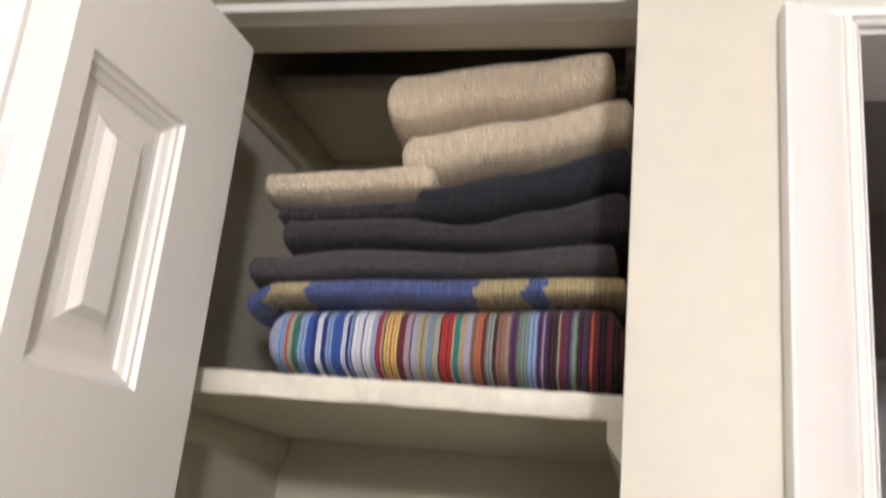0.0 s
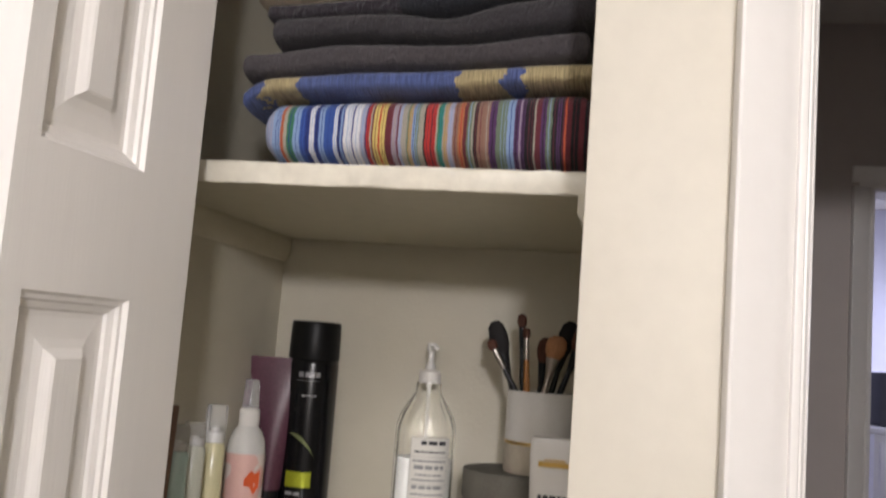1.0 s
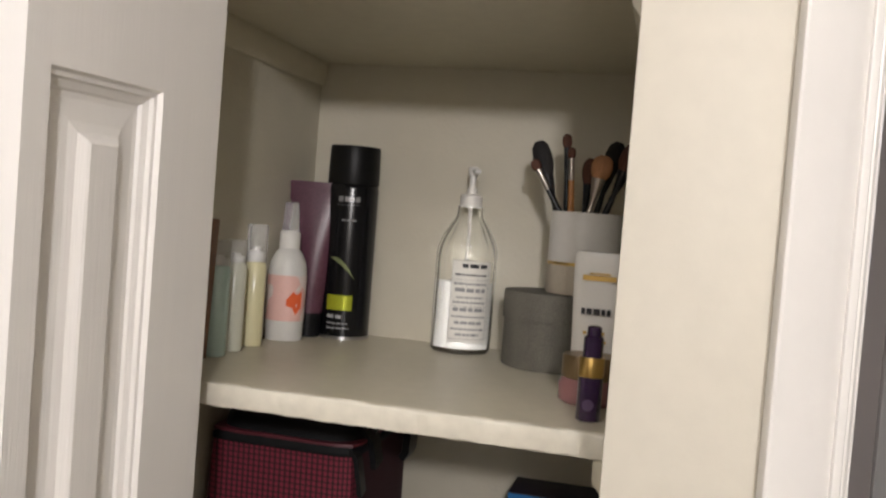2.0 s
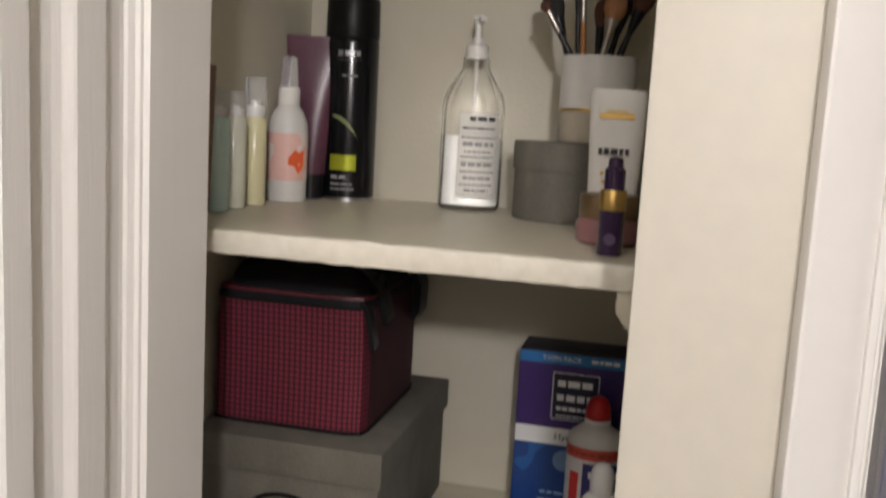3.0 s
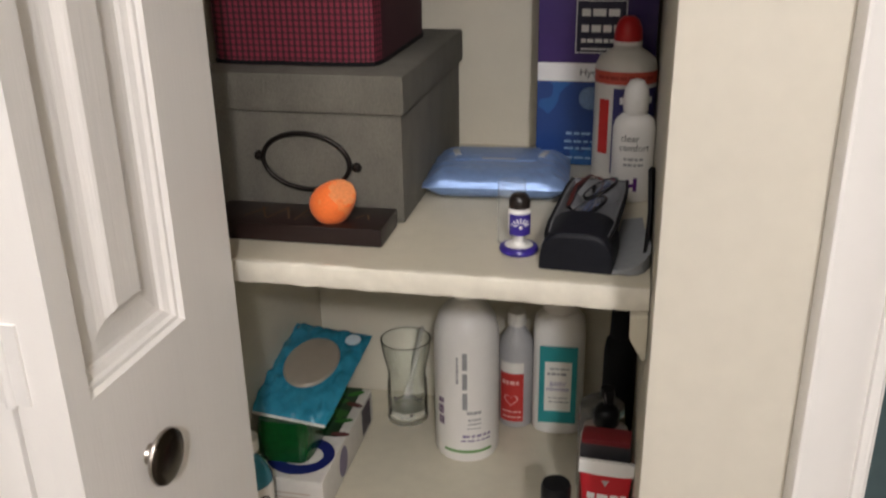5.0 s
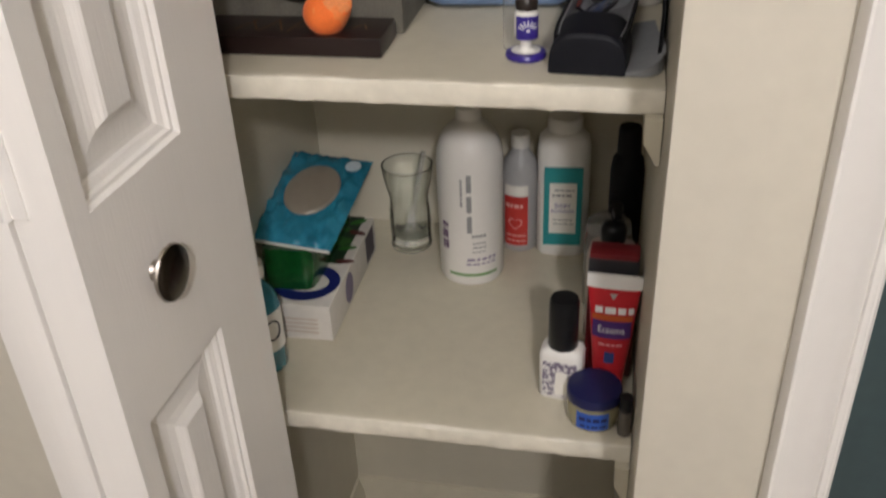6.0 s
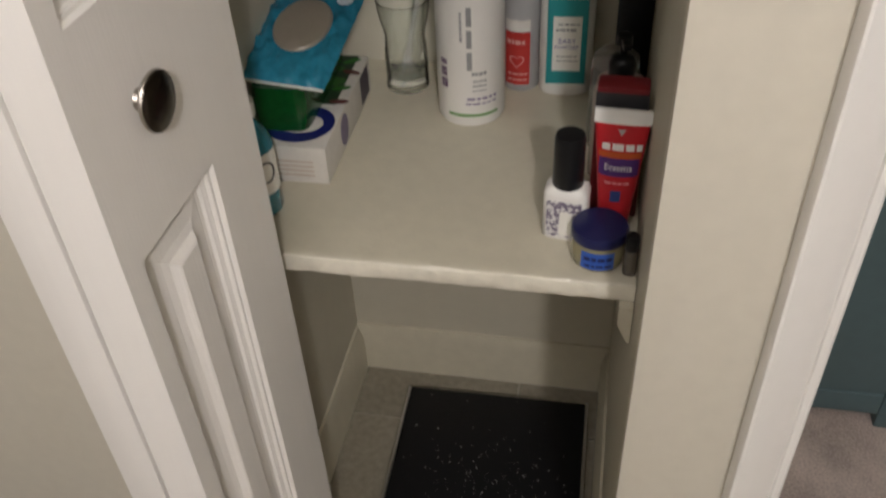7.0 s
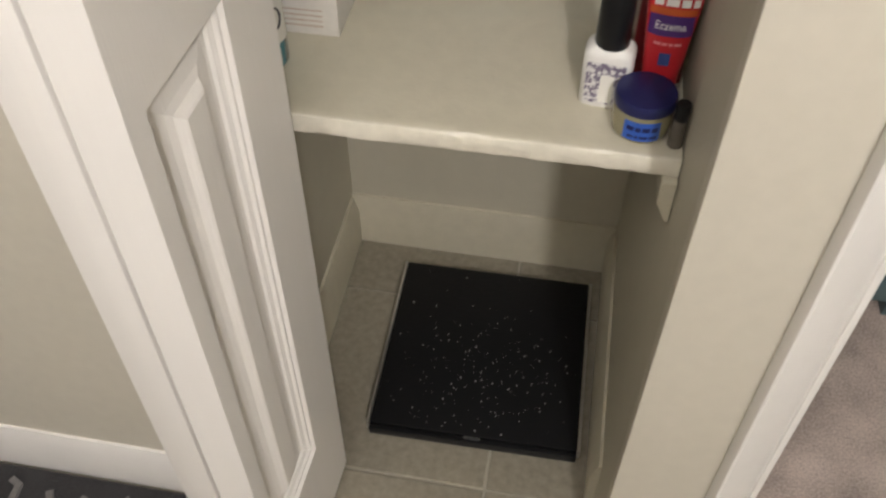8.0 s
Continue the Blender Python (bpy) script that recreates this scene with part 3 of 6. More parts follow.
def woven_bands():
    """Royal blue with gold motifs at set places along the towel."""
    m = two_tone("blue_gold_terry", (0.055, 0.085, 0.28), (0.055, 0.085, 0.28), 13, 0.5)
    nt = m.node_tree
    tc = nt.nodes.new("ShaderNodeTexCoord")
    sep = nt.nodes.new("ShaderNodeSeparateXYZ")
    n = nt.nodes.new("ShaderNodeTexNoise")
    n.inputs["Scale"].default_value = 60
    nt.links.new(tc.outputs["Object"], n.inputs["Vector"])
    nt.links.new(tc.outputs["Object"], sep.inputs[0])
    j = nt.nodes.new("ShaderNodeMath")
    j.operation = "MULTIPLY_ADD"
    j.inputs[1].default_value = 0.04
    nt.links.new(n.outputs["Fac"], j.inputs[0])
    nt.links.new(sep.outputs["X"], j.inputs[2])
    ramp = nt.nodes.new("ShaderNodeValToRGB")
    ramp.color_ramp.interpolation = "CONSTANT"
    el = ramp.color_ramp.elements
    blue, gold = (0.058, 0.082, 0.21, 1), (0.34, 0.275, 0.145, 1)
    stops = ((0.0, blue), (0.1425, gold), (0.1765, blue), (0.3275, gold), (0.3705, blue), (0.3855, gold))
    while len(el) < len(stops):
        el.new(0.5)
    for e, (x, c) in zip(el, stops):
        e.position, e.color = x, c
    nt.links.new(j.outputs[0], ramp.inputs[0])
    mix = [k for k in nt.nodes if k.bl_idname == "ShaderNodeMix"][0]
    rib = nt.nodes.new("ShaderNodeMapping")
    rib.inputs["Scale"].default_value = (2.2, 0.12, 0.12)
    nt.links.new(tc.outputs["Object"], rib.inputs[0])
    for k in nt.nodes:
        if k.bl_idname == "ShaderNodeTexNoise" and k.inputs["Scale"].default_value > 400:
            nt.links.new(rib.outputs[0], k.inputs["Vector"])
    for side in (6, 7):
        nt.links.new(ramp.outputs[0], mix.inputs[side])
    return m


M_BLUEGOLD = woven_bands()
RX = 0.433
towel("bright multicoloured striped beach towel folded on the shelf", M_STRIPE, 0.131, RX, -0.402, -0.06, ((0.13, 1.733), (0.43, 1.733)), ((0.13, 1.796), (0.25, 1.801), (0.43, 1.811)), 1)
towel("royal blue towel with gold woven patches, folded", M_BLUEGOLD, 0.104, RX, -0.400, -0.06, ((0.10, 1.796), (0.25, 1.800), (0.43, 1.811)), ((0.11, 1.816), (0.25, 1.824), (0.43, 1.832)), 2, droop=0.016)
towel("faded charcoal grey terry bath towel, folded", M_GREYTOWEL, 0.100, 0.424, -0.398, -0.06, ((0.10, 1.811), (0.25, 1.821), (0.43, 1.829)), ((0.11, 1.842), (0.20, 1.852), (0.30, 1.851), (0.42, 1.864)), 3)
towel("dark grey terry bath towel with a sagging fold", M_GREYTOWEL2, 0.126, RX, -0.396, -0.06, ((0.12, 1.844), (0.20, 1.851), (0.30, 1.850), (0.43, 1.863)), ((0.135, 1.878), (0.24, 1.882), (0.29, 1.876), (0.36, 1.894), (0.43, 1.914)), 4)
towel("dark plum hand towel, folded thin", M_PLUMTOWEL, 0.115, 0.262, -0.385, -0.06, ((0.11, 1.873), (0.26, 1.878)), ((0.12, 1.893), (0.26, 1.902)), 5)
towel("cream terry hand towel, folded thin", M_CREAMTOWEL, 0.100, 0.262, -0.395, -0.06, ((0.10, 1.892), (0.26, 1.900)), ((0.105, 1.923), (0.18, 1.928), (0.26, 1.935)), 6)
towel("dark navy terry towel, folded", M_NAVYTOWEL, 0.246, RX, -0.396, -0.06, ((0.25, 1.876), (0.29, 1.875), (0.36, 1.893), (0.43, 1.913)), ((0.25, 1.912), (0.33, 1.928), (0.43, 1.954)), 7)
towel("cream terry bath towel, folded thick", M_CREAMTOWEL, 0.230, RX, -0.398, -0.06, ((0.24, 1.912), (0.33, 1.928), (0.43, 1.953)), ((0.235, 1.964), (0.33, 1.980), (0.43, 2.000)), 8)
towel("cream terry bath towel folded thick on top of the stack", M_CREAMTOWEL, 0.208, 0.415, -0.396, -0.06, ((0.215, 1.965), (0.33, 1.980), (0.42, 2.000)), ((0.215, 2.028), (0.33, 2.041), (0.41, 2.048)), 9)


# toiletries on the second shelf
Z2 = SHELVES[1] + 0.0005


def slim_bottle(x, y, colour, label, r=0.0125, body=0.092, cap=0.022, rz=0):
    m = material("tinted_liquid", colour, 0.2, var=0.03, coat=0.4)
    ob = thing("slim_bottle", label, "bottle", pose(x, y, Z2, 0, 0, rz), "slim spray bottles")
    part("body", lathe([(0, 0), (r * 0.93, 0), (r, 0.002), (r, body - 0.004), (r * 0.8, body), (0, body)], 20), m, ob)
    part("sprayer", lathe([(r * 0.62, body), (r * 0.62, body + cap * 0.55), (r * 0.3, body + cap * 0.6), (r * 0.3, body + cap * 0.8), (0, body + cap * 0.8)], 16), M_WHITE, ob)
    part("cap", lathe([(r * 0.93, body), (r * 0.93, body + cap * 1.9), (r * 0.8, body + cap * 2.0), (0, body + cap * 2.0)], 20), M_CLEARP, ob, "clear plastic cap")
    return ob


slim_bottle(0.018, -0.282, (0.44, 0.57, 0.53), "slim bottle of pale teal liquid with a clear cap", body=0.094, cap=0.013)
slim_bottle(0.0155, -0.240, (0.62, 0.62, 0.52), "slim bottle of pale green liquid with a clear cap", body=0.096, cap=0.012)
slim_bottle(0.0165, -0.193, (0.72, 0.67, 0.42), "slim bottle of pale yellow liquid with a clear cap", body=0.095, cap=0.021)

ob = thing("wooden_comb", "brown wooden comb leaning on the closet wall", "comb", pose(0.020, -0.318, Z2, 0, 2, 0))
part("blade", box(-0.004, 0.004, -0.028, 0.012, 0.0, 0.142, 0.002), material("brown_wood", (0.16, 0.06, 0.02), 0.45, var=0.3, stretch=(1, 1, 0.1)), ob)

# translucent spray bottle with a coral sleeve
ob = thing("spray_bottle", "frosted white spray bottle with a coral and pink wrap", "bottle", pose(0.0238, -0.120, Z2, 0, 0, 16))
r = 0.0228
M_FROST = material("frosted_plastic", (0.74, 0.73, 0.70), 0.4, var=0.04, transmission=0.1)
part("body", lathe([(0, 0), (r * 0.94, 0), (r, 0.003), (r, 0.082), (r * 0.95, 0.092), (r * 0.72, 0.104), (r * 0.5, 0.110), (r * 0.5, 0.113), (0, 0.113)], 28), M_FROST, ob)
M_CORAL = two_tone("coral_wrap", (0.78, 0.50, 0.45), (0.80, 0.70, 0.66), 34, 0.55, rough=0.4, sheen=0, grain=0.02, relief=0.02)
part("wrap", wrapped(flat(-0.052, 0.05, 0.024, 0.078, 24, 6), r, 0.0005), M_CORAL, ob, "coral and pink watercolour wrap")
star = bmesh.new()
vs = [star.verts.new((0.0155 + (0.0125 if i % 3 else 0.0075) * math.cos(math.pi * i / 5 + 0.3), -0.0003, 0.047 + (0.0155 if i % 2 else 0.0085) * math.sin(math.pi * i / 5 + 0.3))) for i in range(10)]
star.faces.new(vs)
part("splash", wrapped(star, r, 0.0009), material("orange_ink", (0.78, 0.13, 0.04), 0.4), ob, "bright orange splash print")
part("neck", lathe([(0.0125, 0.110), (0.0125, 0.128), (0.010, 0.131), (0, 0.131)], 20), M_WHITE, ob)
part("cap", lathe([(0.0105, 0.129), (0.0085, 0.163), (0.0075, 0.165), (0, 0.165)], 20), M_CLEARP, ob, "clear overcap")

# burgundy tube standing on its cap behind it
M_BURG = material("burgundy_tube", (0.098, 0.036, 0.056), 0.3, var=0.25, scale=60)


def squeeze_tube(name, label, m, w0, d0, w1, h, mat, capmat, cap_r, cap_h):
    """Round at the cap below, flat at the crimp on top."""
    ob = thing(name, label, "tube", m)
    bm = bmesh.new()
    n, k = 32, 14
    rings = []
    for j in range(k + 1):
        t = j / k
        sx = (w0 + (w1 - w0) * t) / 2
        sy = d0 / 2 * (1 - t ** 1.4) + 0.0012
        rings.append([bm.verts.new((sx * math.cos(2 * math.pi * i / n), sy * math.sin(2 * math.pi * i / n), cap_h + (h - cap_h) * t)) for i in range(n)])
    for a, b in zip(rings, rings[1:]):
        for i in range(n):
            bm.faces.new((a[i], a[(i + 1) % n], b[(i + 1) % n], b[i]))
    bm.faces.new(rings[0][::-1])
    bm.faces.new(rings[-1])
    part("tube_body", bm, mat, ob)
    part("cap", lathe([(0, 0), (cap_r, 0), (cap_r, cap_h), (cap_r * 0.9, cap_h + 0.0005), (0, cap_h + 0.0005)], 28), capmat, ob)
    return ob


ob = squeeze_tube("squeeze_tube", "burgundy squeeze tube standing on its black cap", pose(0.0325, -0.066, Z2, 2, 0, 10), 0.036, 0.034, 0.068, 0.193, M_BURG, M_BLACK, 0.016, 0.030)
part("print", moved(joined(narrow_bars(-0.010, 0.004, 0.126, 0.012, 4, 1.0), narrow_bars(-0.008, 0.010, 0.112, 0.007, 5, 0.8), narrow_bars(-0.008, 0.012, 0.103, 0.004, 6, 0.6), narrow_bars(-0.014, 0.016, 0.150, 0.005, 7, 0.7), narrow_bars(-0.006, 0.010, 0.086, 0.003, 3, 0.5)), Matrix.Translation((0, -0.0165, 0)) @ pose(0, 0, 0, -5, 0, 0)), M_WHITEINK, ob, "white print")
part("crimp", box(-0.0325, 0.0325, -0.0016, 0.0016, 0.170, 0.1935, 0.0005), M_BURG, ob)

# black aerosol can
ob = thing("aerosol_can", "black hairspray can with a lime green label patch", "aerosol can", pose(0.0715, -0.042, Z2, 1.5, 0, 14))
r = 0.0325
M_CAN = material("black_lacquer", (0.005, 0.005, 0.006), 0.2, var=0.1, coat=0.1, spec=0.35)
part("body", lathe([(0, 0.001), (r * 0.92, 0), (r, 0.003), (r, 0.188), (r * 0.97, 0.193), (r * 0.9, 0.196), (0, 0.196)], 36), M_CAN, ob)
part("base_rim", lathe([(r * 0.9, 0), (r * 1.01, 0.0005), (r * 1.01, 0.004), (r * 0.99, 0.0045)], 36), material("tin_rim", (0.5, 0.5, 0.5), 0.3, metal=1), ob, "bare tin rim")
part("cap", lathe([(r * 0.985, 0.194), (r * 0.995, 0.196), (r * 0.97, 0.238), (r * 0.93, 0.242), (0, 0.243)], 36), material("black_cap", (0.006, 0.006, 0.006), 0.4, var=0.1, spec=0.2), ob, "satin black cap")
part("label_patch", wrapped(flat(-0.021, 0.012, 0.037, 0.056, 16), r), material("lime_foil", (0.42, 0.46, 0.03), 0.3, metal=0.4, var=0.15, scale=90), ob, "lime green foil patch")
part("logo", wrapped(joined(flat(-0.016, 0.014, 0.168, 0.1683, 12), narrow_bars(-0.014, 0.013, 0.171, 0.009, 8, 0.8)), r), material("silver_ink", (0.35, 0.35, 0.36), 0.3, metal=0.6), ob, "silver logo bars")
part("print", wrapped(joined(narrow_bars(-0.019, 0.0, 0.026, 0.006, 9, 0.9), narrow_bars(-0.019, 0.008, 0.019, 0.003, 10, 0.5), narrow_bars(-0.019, 0.010, 0.013, 0.003, 11, 0.5), narrow_bars(-0.008, 0.010, 0.148, 0.003, 12, 0.5)), r), M_GREYINK, ob)
sw = bmesh.new()
for i in range(10):
    a, b = i / 10, (i + 1) / 10
    f = lambda t: (-0.020 + 0.034 * t, 0.102 - 0.028 * t * t)
    w = lambda t: 0.0032 * math.sin(math.pi * min(1, t + 0.03))
    (xa, za), (xb, zb) = f(a), f(b)
    sw.faces.new([sw.verts.new(p) for p in ((xa, 0, za - w(a)), (xb, 0, zb - w(b)), (xb, 0, zb + w(b)), (xa, 0, za + w(a)))])
part("swoosh", wrapped(sw, r), material("swoosh_ink", (0.20, 0.23, 0.10), 0.3, metal=0.3), ob, "grey-green ribbon print")

# glass pump bottle
ob = thing("pump_bottle", "clear glass pump bottle part full of white lotion", "bottle", pose(0.2270, -0.048, Z2, 0, 0, 14))
r = 0.0368
prof = [(0, 0.0), (r * 0.93, 0.0), (r, 0.004), (r, 0.116), (r * 0.97, 0.126), (r * 0.86, 0.138), (r * 0.68, 0.150), (r * 0.52, 0.160), (r * 0.44, 0.166), (r * 0.42, 0.178)]
glass = lathe(prof + [(r * 0.37, 0.178), (r * 0.39, 0.165), (r * 0.47, 0.159), (r * 0.62, 0.149), (r * 0.80, 0.137), (r * 0.92, 0.125), (r * 0.95, 0.115), (r * 0.95, 0.006), (0, 0.005)], 72)
for v in glass.verts:
    if 0.108 < v.co.z < 0.170 and math.hypot(v.co.x, v.co.y) > 0.005:
        k = 1 + 0.035 * math.cos(14 * math.atan2(v.co.y, v.co.x)) * math.sin((v.co.z - 0.108) / 0.062 * math.pi)
        v.co.x, v.co.y = v.co.x * k, v.co.y * k
part("glass", glass, M_GLASS, ob)
part("lotion", lathe([(0, 0.0055), (r * 0.945, 0.0065), (r * 0.945, 0.086), (0, 0.087)], 36), M_LOTION, ob, "white lotion")
part("label", wrapped(flat(-0.017, 0.033, 0.016, 0.112, 18, 4), r, 0.0005), M_LABEL, ob, "white printed paper label")
part("print", wrapped(joined(narrow_bars(-0.005, 0.026, 0.103, 0.0065, 21, 0.9), narrow_bars(-0.013, 0.026, 0.094, 0.003, 22, 0.5)), r, 0.0009), M_INK, ob)
part("print", wrapped(joined(*[narrow_bars(-0.014 + a, 0.027 - a, z, h, int(z * 1000), h * 130) for z, h, a in ((0.083, 0.0035, 0), (0.074, 0.0065, 0.002), (0.067, 0.003, 0.004), (0.061, 0.003, 0), (0.051, 0.006, 0.001), (0.044, 0.003, 0), (0.036, 0.0045, 0.004), (0.029, 0.003, 0), (0.022, 0.004, 0.006))],
     flat(-0.0172, 0.0295, 0.0185, 0.0190, 16), flat(-0.0172, 0.0295, 0.1130, 0.1135, 16), flat(-0.0172, 0.0295, 0.0895, 0.0899, 16), flat(-0.0172, 0.0295, 0.0575, 0.0579, 16), flat(-0.0172, -0.0168, 0.0185, 0.1135, 1, 4), flat(0.0291, 0.0295, 0.0185, 0.1135, 1, 4)), r, 0.0009), M_GREYINK, ob)
part("dip_tube", lathe([(0.0025, 0.012), (0.0025, 0.178)], 10), M_CLEARP, ob)
part("collar", lathe([(0.0135, 0.176), (0.0138, 0.178), (0.0135, 0.190), (0.011, 0.192), (0.006, 0.193), (0.006, 0.200), (0, 0.2)], 24), M_WHITE, ob)
part("pump_head", joined(lathe([(0.0042, 0.196), (0.0042, 0.214), (0.0058, 0.216), (0.0060, 0.224), (0.0048, 0.226), (0, 0.226)], 20),
                         moved(box(-0.0038, 0.0038, -0.018, 0.002, 0.2170, 0.2230, 0.0018), pose(0, 0, 0, 0, 0, 18))), M_WHITE, ob, "white plastic pump head")

# round fabric box with a lid, and the brush cup on it
ob = thing("round_box", "round grey linen-covered storage box with a lid", "box", pose(0.345, -0.088, Z2))
r = 0.060
part("body", lathe([(0, 0), (r * 0.955, 0), (r * 0.965, 0.002), (r * 0.965, 0.060), (0, 0.060)], 48), M_LINEN, ob)
part("lid", lathe([(r * 0.97, 0.054), (r, 0.0545), (r, 0.083), (r * 0.985, 0.0855), (0, 0.0865)], 48), M_LINEN, ob)
CUP = (0.3735, -0.100, Z2 + 0.0868)
ob = thing("brush_cup", "white ceramic cup with a gold line and a greige base", "cup", pose(*CUP))
r = 0.0405
# white cup greyed in its colour for the shadow of the pier
part("cup_wall", lathe([(0, 0.004), (r * 0.9, 0.004), (r * 0.90, 0.090), (r * 0.98, 0.092), (r, 0.090), (r, 0.034)], 40), material("shaded_white_ceramic", (0.60, 0.58, 0.54), 0.3, var=0.04), ob)
part("base_band", lathe([(0, 0.0), (r * 0.97, 0.0), (r * 1.0, 0.002), (r * 1.002, 0.033), (r * 0.98, 0.034)], 40), material("greige_glaze", (0.42, 0.37, 0.29), 0.6, var=0.1), ob, "greige unglazed base")
part("gold_line", lathe([(r * 1.004, 0.0325), (r * 1.008, 0.033), (r * 1.008, 0.0355), (r * 1.004, 0.036)], 40), M_GOLD, ob, "worn gold line")


def makeup_brush(dx, dy, lean, turn, length, br, bl, hair, handle, label):
    ob = thing("makeup_brush", label, "brush", pose(CUP[0] + dx, CUP[1] + dy, CUP[2] + 0.0045) @ pose(0, 0, 0, 0, 0, turn) @ pose(0, 0, 0, 0, lean, 0), "makeup brushes in the cup")
    L = length
    part("handle", lathe([(0, 0), (0.0018, 0.001), (0.0032, L * 0.35), (0.0038, L * 0.55), (0.003, L - bl - 0.024)], 12), handle, ob)
    part("ferrule", lathe([(0.0032, L - bl - 0.024), (0.0036, L - bl - 0.022), (br * 0.62, L - bl), (br * 0.62, L - bl + 0.001)], 14), M_NICKEL if "silver" in label else M_BLACK, ob)
    bm = lathe([(br * 0.6, L - bl), (br * 0.9, L - bl * 0.72), (br, L - bl * 0.45), (br * 0.82, L - bl * 0.15), (br * 0.4, L), (0, L + 0.0005)], 18, 1.0, 0.7)
    for v in bm.verts:
        k = 1 + 0.09 * noise.noise(v.co * 420)
        v.co.x *= k
        v.co.y *= k
    part("bristles", bm, hair, ob)
    return ob


H_BLACK = material("black_hair", (0.014, 0.012, 0.012), 0.8, var=0.4, scale=200, stretch=(1, 1, 0.1))
H_BROWN = material("brown_hair", (0.09, 0.035, 0.022), 0.8, var=0.4, scale=200, stretch=(1, 1, 0.1))
H_TAN = material("tan_hair", (0.45, 0.22, 0.11), 0.8, var=0.3, scale=200, stretch=(1, 1, 0.1))
H_WOOD = material("orange_wood_handle", (0.42, 0.18, 0.05), 0.4, var=0.2)
makeup_brush(0.022, -0.012, -31, 6, 0.166, 0.006, 0.013, H_BROWN, M_BLACK, "thin black brush with a silver ferrule and brown tip")
makeup_brush(-0.004, -0.010, -19, 0, 0.174, 0.0115, 0.040, H_BLACK, M_BLACK, "black brush with a full black head")
makeup_brush(-0.018, 0.002, -4, 0, 0.176, 0.006, 0.016, H_BROWN, M_BLACK, "black brush with a small brown domed head")
makeup_brush(-0.012, -0.014, -4, -20, 0.160, 0.005, 0.013, H_BROWN, H_WOOD, "orange wooden brush with a silver ferrule")
makeup_brush(-0.009, 0.006, 3, 0, 0.150, 0.009, 0.030, H_BROWN, M_BLACK, "dark brown angled brush")
makeup_brush(-0.014, -0.016, 11, 10, 0.155, 0.0125, 0.027, H_TAN, M_NICKEL, "silver brush with a round tan head")
makeup_brush(-0.012, 0.004, 14, 20, 0.176, 0.012, 0.036, H_BLACK, M_BLACK, "black brush with a full black head")
makeup_brush(-0.012, -0.010, 20, 0, 0.178, 0.012, 0.034, H_BROWN, M_BLACK, "black brush with a brown domed head")

# white lotion bottle, pink jar, small purple spray
ob = thing("lotion_bottle", "white tapered lotion bottle with gold and dark print", "bottle", pose(0.404, -0.236, Z2))
part("body", lathe([(0, 0), (0.020, 0), (0.0222, 0.003), (0.0235, 0.05), (0.0262, 0.12), (0.0262, 0.135), (0.024, 0.139), (0, 0.140)], 32, 1.0, 0.62, 3.0), M_WHITE, ob)
part("logo", moved(joined(flat(-0.016, 0.016, 0.112, 0.117, 4), flat(-0.010, 0.010, 0.118, 0.1195, 4)), Matrix.Translation((0, -0.0176, 0))), M_GOLD, ob, "gold emblem bars")
part("print", moved(prints(((0.079, 0.010),), -0.015, 0.015, 31), Matrix.Translation((0, -0.0172, 0))), M_INK, ob)
part("print", moved(prints(((0.060, 0.005), (0.052, 0.005)), -0.012, 0.012, 32), Matrix.Translation((0, -0.0168, 0))), M_GOLD, ob)

ob = thing("cream_jar", "low pink glass cream jar with a gold lid", "jar", pose(0.405, -0.283, Z2))
part("glass", lathe([(0, 0), (0.026, 0), (0.029, 0.003), (0.0295, 0.018), (0.026, 0.0235), (0, 0.024)], 36), material("pink_glass", (0.27, 0.125, 0.125), 0.15, var=0.05, coat=0.6), ob)
part("lid", lathe([(0.0265, 0.024), (0.027, 0.025), (0.027, 0.043), (0.026, 0.0445), (0, 0.045)], 36), material("pale_gold", (0.28, 0.20, 0.11), 0.35, metal=0.8, var=0.08), ob, "pale gold lid")

ob = thing("perfume_spray", "small dark purple spray bottle with a gold band", "bottle", pose(0.411, -0.360, Z2))
M_PURP = material("purple_glass", (0.030, 0.010, 0.05), 0.15, var=0.05, coat=0.6)
part("body", lathe([(0, 0), (0.0098, 0), (0.0105, 0.001), (0.0105, 0.037), (0, 0.037)], 24), M_PURP, ob)
part("band", lathe([(0.0107, 0.037), (0.0108, 0.0375), (0.0108, 0.053), (0.0105, 0.0535), (0, 0.0535)], 24), M_GOLD, ob, "polished gold band")
part("pump", lathe([(0.0084, 0.0535), (0.0084, 0.070), (0.0062, 0.072), (0.0058, 0.079), (0.004, 0.080), (0, 0.080)], 20), M_PURP, ob)
part("emblem", wrapped(moved(lathe([(0, 0), (0.005, 0)], 12), pose(0, 0, 0.014, 90, 0, 0)), 0.0105, 0.0004), material("lilac_ink", (0.09, 0.05, 0.12), 0.4), ob)

# third shelf: fabric box, bag, palette, sponge
Z3 = SHELVES[2] + 0.0005
ob = thing("storage_box", "grey linen-covered storage box with a lid and label holder", "box", pose(0.107, -0.156, Z3))
part("body", box(-0.098, 0.098, -0.139, 0.139, 0, 0.120, 0.002), M_LINEN, ob)
part("lid", box(-0.102, 0.102, -0.144, 0.144, 0.106, 0.1425, 0.003), M_LINEN, ob)


